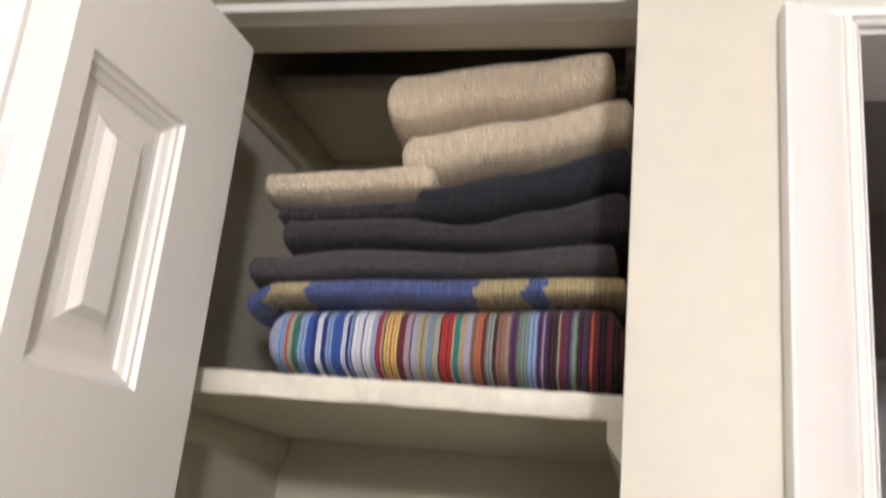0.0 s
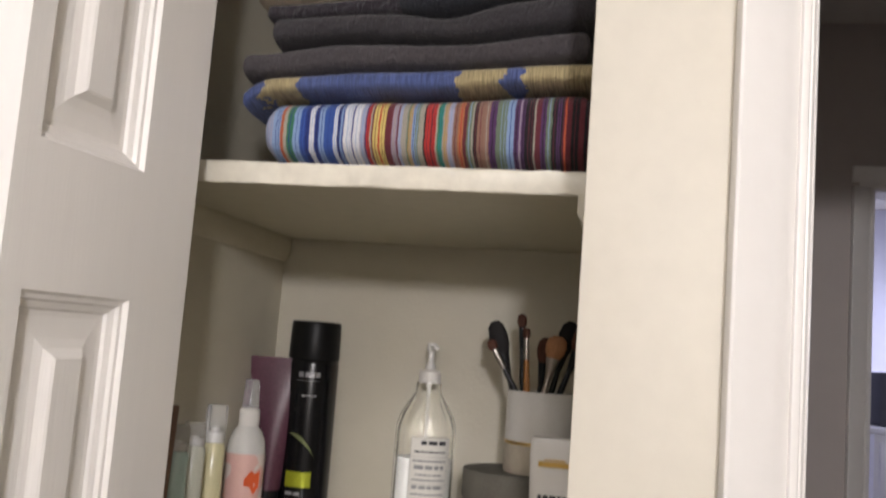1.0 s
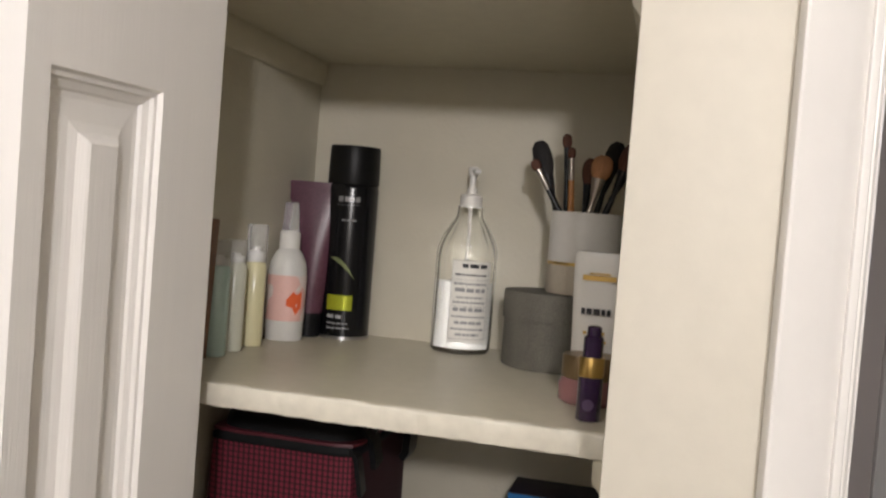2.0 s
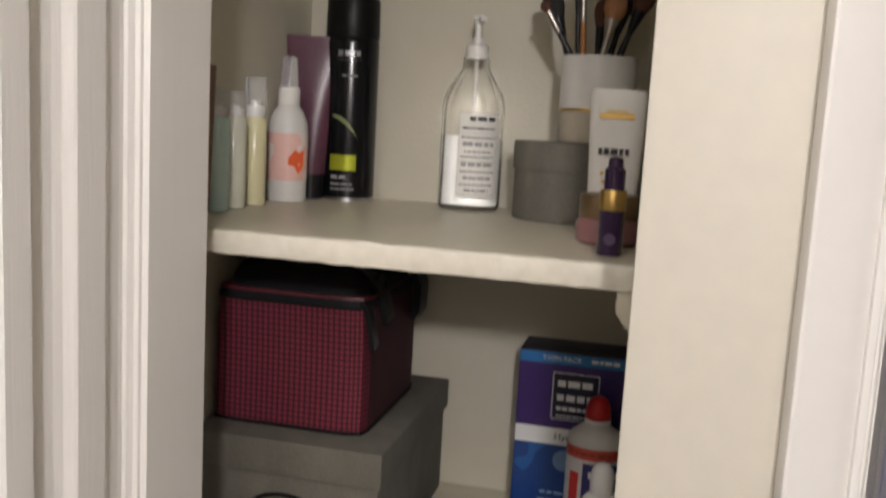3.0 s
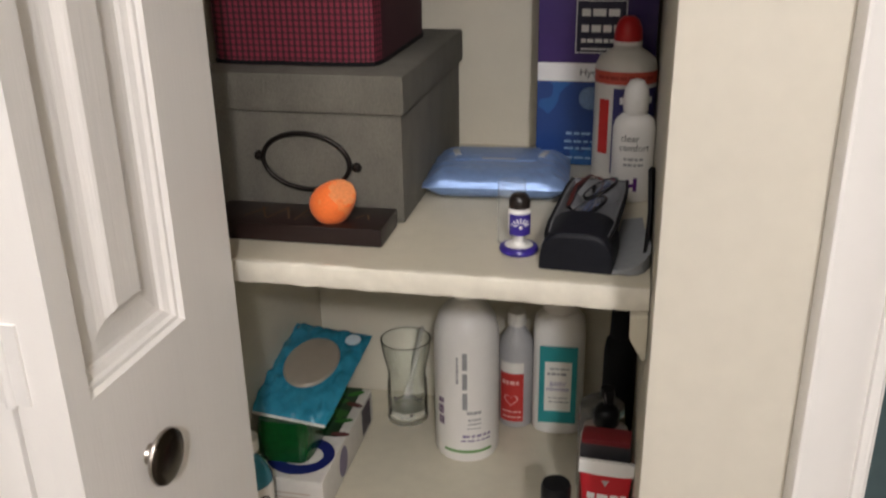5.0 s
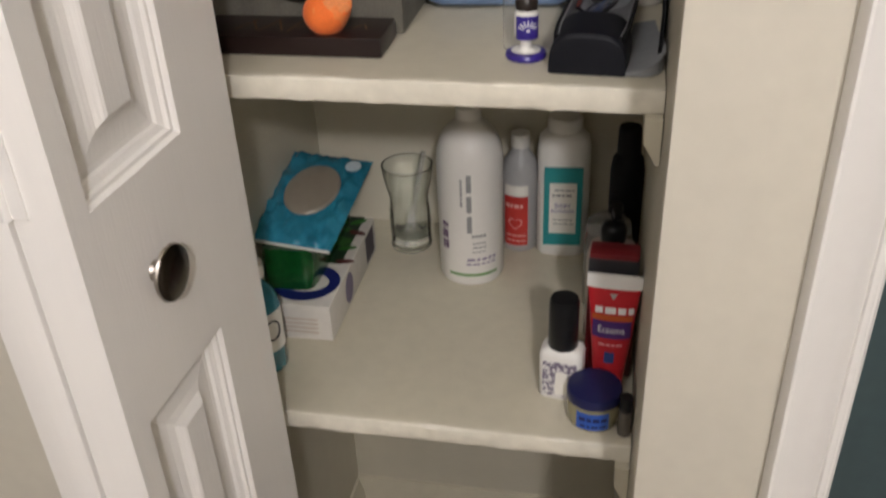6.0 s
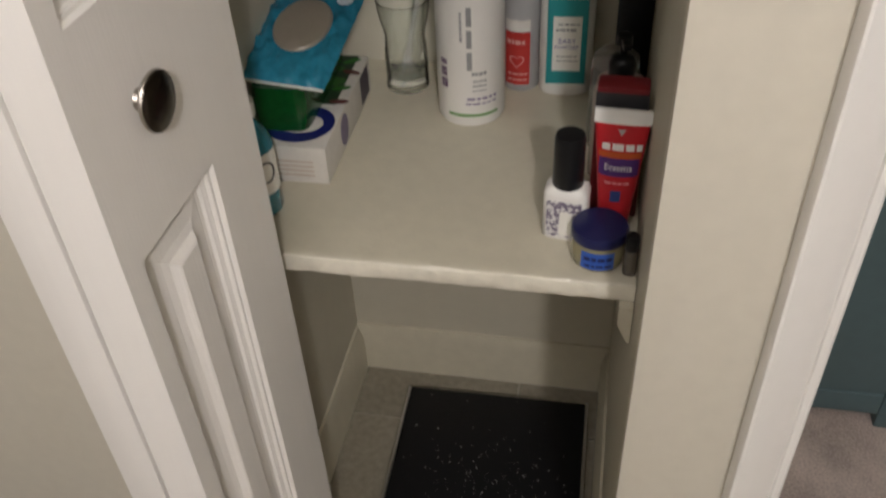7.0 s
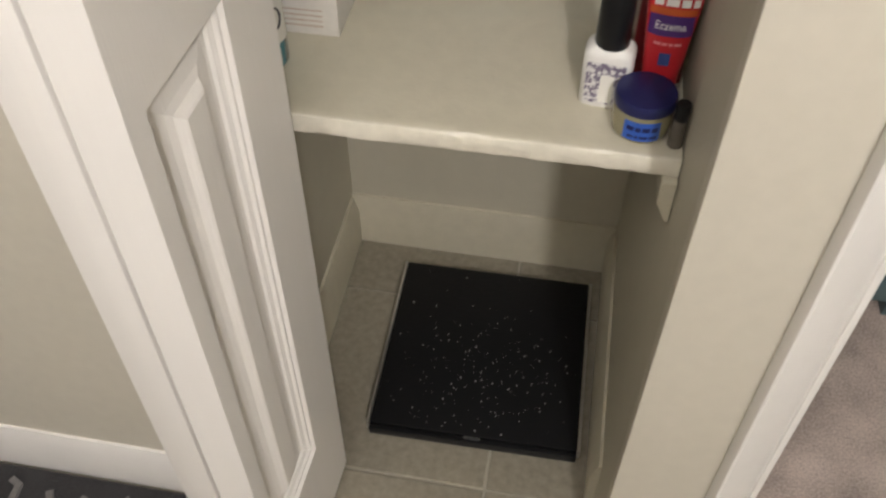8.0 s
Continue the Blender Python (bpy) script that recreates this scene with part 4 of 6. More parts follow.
def torus(rx, rz, t, n=40, k=10):
    bm = bmesh.new()
    rings = []
    for i in range(n):
        a = 2 * math.pi * i / n
        c = Vector((rx * math.cos(a), 0, rz * math.sin(a)))
        d = Vector((math.cos(a), 0, math.sin(a)))
        rings.append([bm.verts.new(c + d * t * math.cos(2 * math.pi * j / k) + Vector((0, t * math.sin(2 * math.pi * j / k), 0))) for j in range(k)])
    for i in range(n):
        a, b = rings[i], rings[(i + 1) % n]
        for j in range(k):
            bm.faces.new((a[j], a[(j + 1) % k], b[(j + 1) % k], b[j]))
    return bm


M_BRONZE = material("dark_bronze", (0.02, 0.016, 0.014), 0.4, metal=0.7, var=0.1)
lh = part("label_holder", moved(torus(0.0435, 0.0275, 0.0024), Matrix.Translation((0.003, -0.1412, 0.058)) @ pose(0, 0, 0, 0, 4, 0)), M_BRONZE, ob, "oval dark bronze label holder")
for s in (-1, 1):
    part("rivet", moved(lathe([(0, -0.003), (0.0045, -0.003), (0.005, 0), (0.0035, 0.003), (0, 0.004)], 14), Matrix.Translation((0.004 + s * 0.049, -0.1405, 0.058 - s * 0.004)) @ pose(0, 0, 0, 90, 0, 0)), M_BRONZE, lh)

# checked travel bag
def check_cloth():
    m = bpy.data.materials.new("checked_cloth")
    m.use_nodes = True
    nt = m.node_tree
    p = nt.nodes["Principled BSDF"]
    p.inputs["Roughness"].default_value = 0.8
    tc = nt.nodes.new("ShaderNodeTexCoord")
    sep = nt.nodes.new("ShaderNodeSeparateXYZ")
    nt.links.new(tc.outputs["Object"], sep.inputs[0])

    def op(kind, a, b=None, c=None):
        n = nt.nodes.new("ShaderNodeMath")
        n.operation = kind
        for i, v in enumerate((a, b, c)):
            if v is None:
                continue
            if isinstance(v, (int, float)):
                n.inputs[i].default_value = v
            else:
                nt.links.new(v, n.inputs[i])
        return n.outputs[0]
    along = op("ADD", sep.outputs["X"], sep.outputs["Y"])
    u = op("FRACT", op("MULTIPLY", along, 168.0))
    v = op("FRACT", op("MULTIPLY", sep.outputs["Z"], 168.0))
    warp = op("GREATER_THAN", u, 0.42)
    weft = op("GREATER_THAN", op("ADD", v, op("MULTIPLY", u, 0.25)), 0.52)
    both = op("MULTIPLY", op("ADD", op("MULTIPLY", warp, 0.72), 0.28), op("ADD", op("MULTIPLY", weft, 0.62), 0.38))
    gusset = op("MULTIPLY", op("GREATER_THAN", sep.outputs["X"], 0.0800), op("GREATER_THAN", sep.outputs["Y"], -0.084))
    mx = nt.nodes.new("ShaderNodeMix")
    mx.data_type = "RGBA"
    mx.inputs[6].default_value, mx.inputs[7].default_value = (0.003, 0.0008, 0.0012, 1), (0.185, 0.013, 0.034, 1)
    nt.links.new(both, mx.inputs[0])
    side = nt.nodes.new("ShaderNodeMix")
    side.data_type = "RGBA"
    side.inputs[7].default_value = (0.040, 0.004, 0.009, 1)
    nt.links.new(gusset, side.inputs[0])
    nt.links.new(mx.outputs[2], side.inputs[6])
    nt.links.new(side.outputs[2], p.inputs["Base Color"])
    b = nt.nodes.new("ShaderNodeBump")
    b.inputs["Strength"].default_value = 0.3
    b.inputs["Distance"].default_value = 0.001
    nt.links.new(both, b.inputs["Height"])
    nt.links.new(b.outputs[0], p.inputs["Normal"])
    return m


M_CHECK = check_cloth()


def soft_block(w0, d0, w1, d1, h, n=10, p=7.0, puff=0.003):
    """A bag body: rounded section that narrows towards the top."""
    bm = bmesh.new()
    k = 56
    rings = []
    for j in range(n + 1):
        t = j / n
        w, d = (w0 + (w1 - w0) * t) / 2, (d0 + (d1 - d0) * t) / 2
        bulge = puff * math.sin(math.pi * t)
        ring = []
        for i in range(k):
            a = 2 * math.pi * i / k
            c, s = math.cos(a), math.sin(a)
            q = (abs(c) ** p + abs(s) ** p) ** (-1 / p)
            ring.append(bm.verts.new((c * q * (w + bulge), s * q * (d + bulge), h * t + 0.001 * noise.noise(Vector((c * 3, s * 3, t * 4))))))
        rings.append(ring)
    for a, b in zip(rings, rings[1:]):
        for i in range(k):
            bm.faces.new((a[i], a[(i + 1) % k], b[(i + 1) % k], b[i]))
    bm.faces.new(rings[0][::-1])
    bm.faces.new(rings[-1])
    return bm


ob = thing("travel_bag", "dark red checked fabric travel bag with black trim, zipped shut", "bag", pose(0.091, -0.160, Z3 + 0.1427, 0, 0, 0))
part("body", soft_block(0.168, 0.206, 0.164, 0.202, 0.134, p=14.0, puff=0.0015), M_CHECK, ob)
part("zip_band", moved(soft_block(0.167, 0.205, 0.165, 0.203, 0.010, p=12.0, puff=0.001), Matrix.Translation((0, 0, 0.130))), M_BLACKM, ob, "black zip band")
dome = bmesh.new()
k, n = 48, 8
rings = []
for j in range(n + 1):
    t = j / n
    f = math.cos(t * math.pi / 2) ** 0.45 if j < n else 0.0
    rings.append([dome.verts.new((0.081 * f * math.copysign(abs(math.cos(2 * math.pi * i / k)) ** 0.4, math.cos(2 * math.pi * i / k)),
                                  0.097 * f * math.copysign(abs(math.sin(2 * math.pi * i / k)) ** 0.4, math.sin(2 * math.pi * i / k)), 0.141 + 0.038 * math.sin(t * math.pi / 2))) for i in range(k)])
for a, b in zip(rings, rings[1:]):
    for i in range(k):
        dome.faces.new((a[i], a[(i + 1) % k], b[(i + 1) % k], b[i]))
bmesh.ops.remove_doubles(dome, verts=dome.verts[:], dist=1e-6)
part("top_panel", dome, M_BLACKM, ob, "black padded top")
part("piping", moved(soft_block(0.167, 0.205, 0.166, 0.204, 0.003, 2, p=12.0, puff=0.0), Matrix.Translation((0, 0, 0.1402))), material("dark_red_piping", (0.09, 0.010, 0.018), 0.5), ob, "dark red piping")
part("base_piping", moved(soft_block(0.170, 0.208, 0.171, 0.209, 0.004, 2, p=14.0, puff=0.0), Matrix.Translation((0, 0, 0.0005))), M_BLACKM, ob, "black base piping")


def strap(points, width, thick):
    """A strap swept along points; its width lies across the bend."""
    bm = bmesh.new()
    pts = [Vector(p) for p in points]
    rings = []
    for i, p in enumerate(pts):
        d = (pts[min(i + 1, len(pts) - 1)] - pts[max(i - 1, 0)]).normalized()
        side = Vector((0, 1, 0)) if abs(d.y) < 0.8 else Vector((1, 0, 0))
        side = (side - d * side.dot(d)).normalized()
        up = d.cross(side)
        rings.append([bm.verts.new(p + side * width * a + up * thick * b) for a, b in ((-0.5, -0.5), (0.5, -0.5), (0.5, 0.5), (-0.5, 0.5))])
    for a, b in zip(rings, rings[1:]):
        for i in range(4):
            bm.faces.new((a[i], a[(i + 1) % 4], b[(i + 1) % 4], b[i]))
    bm.faces.new(rings[0][::-1])
    bm.faces.new(rings[-1])
    return bm


part("carry_strap", strap([(0.030, -0.06, 0.180), (0.052, -0.06, 0.176), (0.072, -0.055, 0.160), (0.086, -0.05, 0.140), (0.090, -0.045, 0.112)], 0.026, 0.006), M_BLACK, ob, "black webbing strap")
part("carry_strap", strap([(0.040, 0.055, 0.182), (0.066, 0.06, 0.176), (0.086, 0.062, 0.160), (0.096, 0.064, 0.135), (0.095, 0.064, 0.104), (0.090, 0.064, 0.096)], 0.034, 0.009), M_BLACK, ob, "black webbing strap")
part("zip_pull", strap([(0.074, -0.09, 0.138), (0.084, -0.094, 0.130), (0.0875, -0.093, 0.110), (0.089, -0.088, 0.092)], 0.015, 0.005), M_BLACK, ob, "black zip pull")
part("buckle", moved(torus(0.010, 0.007, 0.0022, 20, 8), Matrix.Translation((0.082, -0.052, 0.152)) @ pose(0, 0, 0, 0, 40, 70)), M_BLACK, ob)

# palette box and sponge
M_MAROON = material("maroon_lacquer", (0.017, 0.0085, 0.0075), 0.35, var=0.2, scale=40)
ob = thing("palette_box", "dark maroon makeup palette box with worn gold strokes", "palette", pose(0.122, -0.331, Z3, 0, 0, 0.5))
part("case", box(-0.092, 0.078, -0.030, 0.029, 0, 0.017, 0.0015), M_MAROON, ob)
st = []
for x, a, ln in ((-0.052, 25, 0.030), (-0.044, -25, 0.030), (-0.030, 18, 0.034), (-0.020, -22, 0.032), (-0.006, 8, 0.034), (0.004, 48, 0.02), (0.008, -46, 0.022), (0.050, 30, 0.012), (0.058, -20, 0.014)):
    st.append(moved(flat(-0.0009, 0.0009, -ln / 2, ln / 2, 1), Matrix.Translation((x, 0.0, 0.0174)) @ pose(0, 0, 0, -90, 0, 0) @ pose(0, 0, 0, 0, a, 0)))
M_WORN = material("worn_gold", (0.20, 0.115, 0.065), 0.5, metal=0.3, var=0.4, scale=120)
for bm in st:
    part("gold_stroke", bm, M_WORN, ob)
SPONGE = pose(0, 0, 0, 0, 46, 10)
ob = thing("makeup_sponge", "bright orange egg-shaped makeup sponge with a worn peach cut face", "sponge", pose(0.150, -0.340, Z3 + 0.0172 + 0.0166) @ SPONGE)
egg = lathe([(0, -0.022)] + [(0.0192 * math.sin(math.pi * t) * (1.0 + 0.16 * math.cos(math.pi * t)), -0.022 * math.cos(math.pi * t) * (1.0 if t < 0.5 else 1.15)) for t in [i / 22 for i in range(1, 22)]] + [(0, 0.0253)], 40)
slant = SPONGE.to_3x3().inverted() @ Vector((0.62, -0.42, 0.66)).normalized()
for v in egg.verts:
    over = v.co.dot(slant) - 0.0156
    if over > 0:
        v.co -= slant * over * 0.88
for f in egg.faces:
    f.material_index = 1 if f.calc_center_median().dot(slant) > 0.0150 else 0
part("body", egg, [two_tone("orange_foam", (0.86, 0.17, 0.025), (0.84, 0.22, 0.05), 60, 0.6, rough=0.8, sheen=0.1, grain=0.05, relief=0.15),
                   two_tone("peach_foam", (0.80, 0.27, 0.09), (0.83, 0.23, 0.06), 70, 0.55, rough=0.85, sheen=0.1, grain=0.08, relief=0.2)], ob)

# third shelf, the rest
def soft_pack(w, d, h, n=30, sharp=6.0, crinkle=1.0):
    """A plump film packet with crimped, crinkled ends."""
    bm = bmesh.new()
    g = {}
    for side in (1, -1):
        for i in range(n + 1):
            for j in range(n + 1):
                u, v = 2 * i / n - 1, 2 * j / n - 1
                k = min(1.0, 1.35 * (1 - abs(u) ** sharp) ** 0.9) * (1 - abs(v) ** 5) ** 0.6 if abs(u) < 1 and abs(v) < 1 else 0.0
                cr = noise.noise(Vector((u * 5 + 3, v * 5, side * 2.0))) * 0.0035 * (0.35 + abs(u) ** 2) + noise.noise(Vector((u * 9 + v * 3, v * 4, side))) * 0.0014
                cr *= crinkle
                z = h * 0.5 + side * h * 0.5 * k + (cr if side > 0 else 0) * (1 if k > 0 else 0)
                x = u * w / 2 * (1 + 0.02 * noise.noise(Vector((0, v * 6, 1))))
                g[(side, i, j)] = bm.verts.new((x, v * d / 2, z if side > 0 else max(z, 0.0)))
    for side in (1, -1):
        for i in range(n):
            for j in range(n):
                bm.faces.new((g[(side, i, j)], g[(side, i + 1, j)], g[(side, i + 1, j + 1)], g[(side, i, j + 1)]))
    bmesh.ops.remove_doubles(bm, verts=bm.verts[:], dist=1e-5)
    return bm


M_BLUEFILM = material("pale_blue_film", (0.20, 0.30, 0.52), 0.30, metal=0.35, var=0.12, scale=40, bump=0.2, bump_scale=60)
ob = thing("wipes_pack", "shiny pale blue packet of wipes lying on the shelf", "wipes", pose(0.277, -0.166, Z3, 0, 0, 4))
part("packet", soft_pack(0.150, 0.118, 0.031, 48, 4.2, 0.8), M_BLUEFILM, ob)
fl = part("flap", moved(box(-0.044, 0.044, -0.024, 0.026, 0.0, 0.0014, 0.0006), Matrix.Translation((-0.002, 0.014, 0.0306))), material("flap_film", (0.12, 0.20, 0.38), 0.3, var=0.08), ob, "resealable darker blue flap")
part("slot", moved(box(-0.018, 0.018, -0.0016, 0.0016, 0, 0.0006), Matrix.Translation((0.0, -0.006, 0.0321))), M_GREYINK, fl)
for x, a in ((-0.047, 14), (0.047, -14)):
    part("latch", moved(box(-0.0035, 0.0035, -0.011, 0.011, 0, 0.0022, 0.0008), Matrix.Translation((x, 0.016, 0.0308)) @ pose(0, 0, 0, 0, 0, a)), material("latch_plastic", (0.42, 0.42, 0.40), 0.35, var=0.1), fl, "grey latch strip")

# carton with dark purple to blue print
M_CC1 = material("carton_purple", (0.040, 0.016, 0.12), 0.35, var=0.12, scale=14)
M_CC2 = two_tone("carton_blue", (0.012, 0.045, 0.19), (0.02, 0.10, 0.30), 18, 0.52, rough=0.35, sheen=0, grain=0.03, relief=0.02)
M_CC3 = material("carton_cyan", (0.025, 0.16, 0.40), 0.35, var=0.1)
M_CCT = material("carton_top", (0.02, 0.015, 0.03), 0.5, var=0.1)
CX, CY, CH = 0.3695, -0.045, 0.208
ob = thing("carton", "purple and blue cardboard twin-pack carton", "carton", pose(CX, CY, Z3, 0, 0, 0))
part("board", box(-0.064, 0.064, -0.030, 0.040, 0, CH, 0.0008), M_CCT, ob)
for nm, z0, z1, mt, d in (("panel", 0.001, 0.096, M_CC2, 0.0005), ("band", 0.0965, 0.117, M_WHITEINK, 0.0007), ("panel", 0.1175, 0.1935, M_CC1, 0.0005), ("strip", 0.194, CH - 0.001, M_CC3, 0.0007)):
    part(nm, moved(flat(-0.0635, 0.0635, z0, z1, 2), Matrix.Translation((0, -0.030 - d, 0))), mt, ob)
part("emblem_ground", moved(flat(-0.026, 0.026, 0.129, 0.1835, 1), Matrix.Translation((0.004, -0.0308, 0))), material("emblem_navy", (0.010, 0.010, 0.035), 0.35), ob)
frm = joined(flat(-0.027, -0.026, 0.128, 0.184, 1), flat(0.026, 0.027, 0.128, 0.184, 1), flat(-0.027, 0.027, 0.1835, 0.1845, 1), flat(-0.027, 0.027, 0.128, 0.129, 1))
part("emblem_frame", moved(frm, Matrix.Translation((0.004, -0.0311, 0))), M_WHITEINK, ob)
for z, h in ((0.166, 0.011), (0.149, 0.011), (0.1385, 0.006), (0.131, 0.003)):
    part("emblem_bar", moved(narrow_bars(-0.021, 0.021, z, h, int(z * 1000), h * 110), Matrix.Translation((0.004, -0.0312, 0))), M_WHITEINK, ob)
part("lettering", moved(lettering("TWIN PACK", 0.0085, 0.046), Matrix.Translation((-0.014, -0.0312, 0.2005))), M_WHITEINK, ob)
part("print", moved(narrow_bars(0.020, 0.052, 0.198, 0.006, 78, 0.6), Matrix.Translation((0, -0.0312, 0))), M_WHITEINK, ob)
part("lettering", moved(lettering("Hydrogen", 0.0115), Matrix.Translation((0.006, -0.0312, 0.1065))), M_INK, ob)
part("bubble", moved(lathe([(0, 0), (0.013, 0.0), (0.012, 0.0012), (0, 0.002)], 24), Matrix.Translation((-0.004, -0.0305, 0.078)) @ pose(0, 0, 0, 90, 0, 0)), material("bubble_ink", (0.18, 0.28, 0.46), 0.3, var=0.3, scale=90), ob, "pale bubble print")
part("print", moved(prints(((0.036, 0.005), (0.027, 0.004), (0.019, 0.004), (0.008, 0.004)), -0.034, 0.01, 77), Matrix.Translation((0.0, -0.0312, 0))), material("pale_ink", (0.3, 0.45, 0.65), 0.5), ob)

# contact lens bottle with a red tip
ob = thing("solution_bottle", "white solution bottle with a red tip and blue label", "bottle", pose(0.4035, -0.120, Z3) @ Matrix.Diagonal((0.96, 1, 1, 1)))
part("body", lathe([(0, 0), (0.030, 0), (0.033, 0.003), (0.033, 0.119), (0.0325, 0.126), (0.0295, 0.133), (0.021, 0.139), (0.0155, 0.142), (0.0145, 0.147), (0, 0.147)], 40, 1.0, 0.75), material("hazy_plastic", (0.60, 0.585, 0.54), 0.4, var=0.04), ob)
part("shoulder_band", wrapped(flat(-0.096, 0.096, 0.108, 0.121, 40), 0.033, 0.0006, 1.0, 0.75), material("salmon_ink", (0.50, 0.075, 0.045), 0.45, var=0.08), ob, "salmon red shoulder band")
part("print", wrapped(narrow_bars(-0.034, 0.034, 0.112, 0.005, 52, 0.7), 0.033, 0.001, 1.0, 0.75), material("salmon_print", (0.30, 0.03, 0.02), 0.5), ob)
part("label", wrapped(flat(-0.012, 0.052, 0.014, 0.104, 20), 0.033, 0.0005, 1.0, 0.75), material("navy_label", (0.028, 0.026, 0.12), 0.4, var=0.1), ob, "dark blue label")
part("label", wrapped(flat(-0.030, -0.0165, 0.034, 0.092, 8), 0.033, 0.0005, 1.0, 0.75), material("red_label", (0.50, 0.028, 0.022), 0.4, var=0.05), ob, "red label strip")
part("print", wrapped(prints(((0.088, 0.012), (0.070, 0.005), (0.054, 0.006), (0.030, 0.004)), -0.006, 0.04, 51), 0.033, 0.0009, 1.0, 0.75), M_WHITEINK, ob)
part("collar", lathe([(0.0150, 0.146), (0.0155, 0.147), (0.0150, 0.150), (0, 0.150)], 26), M_WHITE, ob)
part("cap", lathe([(0.0148, 0.150), (0.0152, 0.152), (0.0138, 0.163), (0.0110, 0.170), (0.0065, 0.174), (0, 0.1745)], 26), material("red_plastic", (0.46, 0.013, 0.015), 0.3, var=0.05), ob, "red domed cap")

ob = thing("solution_bottle", "small white solution bottle with purple print", "bottle", pose(0.4155, -0.182, Z3) @ Matrix.Diagonal((0.95, 1, 1, 1)))
part("body", lathe([(0, 0), (0.0205, 0), (0.0222, 0.002), (0.0222, 0.073), (0.0205, 0.081), (0.0150, 0.087), (0.0115, 0.089), (0, 0.090)], 32, 1.0, 0.75), M_WHITE, ob)
part("cap", lathe([(0.0118, 0.089), (0.0128, 0.091), (0.0132, 0.104), (0.0118, 0.114), (0.0075, 0.1205), (0.004, 0.122), (0, 0.122)], 26), M_WHITE, ob, "white domed cap")
part("lettering", wrapped(moved(lettering("clear", 0.010), Matrix.Translation((-0.004, 0, 0.066))), 0.0222, 0.0005, 1, 0.75), M_INK, ob)
part("lettering", wrapped(moved(lettering("comfort", 0.010), Matrix.Translation((0.001, 0, 0.0565))), 0.0222, 0.0005, 1, 0.75), M_INK, ob)
part("print", wrapped(prints(((0.044, 0.004), (0.038, 0.004)), -0.012, 0.012, 62), 0.0222, 0.0005, 1, 0.75), M_GREYINK, ob)
arrow = joined(flat(-0.010, 0.006, 0.016, 0.020, 6), flat(-0.006, -0.002, 0.010, 0.024, 2), flat(0.002, 0.006, 0.012, 0.026, 2))
part("emblem", wrapped(arrow, 0.0222, 0.0005, 1, 0.75), material("purple_ink", (0.10, 0.02, 0.16), 0.5), ob, "purple arrow emblem")

# small figure-like bottle of purple polish with its clear tube
ob = thing("dental_stand", "small white and violet toothbrush holder standing on a violet foot", "holder", pose(0.322, -0.345, Z3))
M_VIOLET = material("violet_plastic", (0.035, 0.02, 0.22), 0.3, var=0.05)
part("foot", lathe([(0, 0), (0.0165, 0), (0.0175, 0.0025), (0.0165, 0.005), (0.012, 0.006), (0, 0.006)], 28), M_VIOLET, ob)
part("stem", lathe([(0.0125, 0.0062), (0.0070, 0.0066), (0.0048, 0.009), (0.0045, 0.016), (0.0085, 0.018), (0.0100, 0.021), (0.0102, 0.037), (0.0085, 0.041), (0, 0.041)], 28), M_WHITE, ob)
part("sleeve", wrapped(flat(-0.008, 0.013, 0.0175, 0.037, 12), 0.0102, 0.0005), M_VIOLET, ob, "violet printed sleeve")
for k in range(7):
    a = -72 + 24 * k
    part("ray", wrapped(moved(flat(-0.0005, 0.0005, 0.0035, 0.0085, 1), Matrix.Translation((0.0025, 0, 0.0255)) @ pose(0, 0, 0, 0, a, 0)), 0.0102, 0.0009), M_WHITEINK, ob)
part("dot", wrapped(flat(0.0012, 0.0038, 0.0245, 0.0268, 2), 0.0102, 0.0009), M_WHITEINK, ob)
part("top", lathe([(0.0092, 0.041), (0.0094, 0.048), (0.0075, 0.0515), (0.0055, 0.053), (0, 0.053)], 22), material("dark_brown_cap", (0.018, 0.013, 0.011), 0.3, var=0.2), ob, "dark top")
ob = thing("clear_tube", "clear plastic cylinder standing behind the violet holder", "tube", pose(0.312, -0.322, Z3))
part("shell", lathe([(0, 0), (0.0125, 0), (0.0125, 0.056), (0.0121, 0.056), (0.0121, 0.0008), (0, 0.0008)], 30), material("clear_film", (0.96, 0.96, 0.95), 0.06, var=0, transmission=0.97, ior=1.12), ob)

# open glasses case with folded glasses
ob = thing("glasses_case", "open black hard glasses case with a grey lining", "case", pose(0.3925, -0.299, Z3, 0, 0, -4) @ Matrix.Diagonal((1.03, 1.06, 1.0, 1)))
M_LIN = material("grey_lining", (0.20, 0.20, 0.21), 0.8, var=0.12, scale=60, bump=0.3)
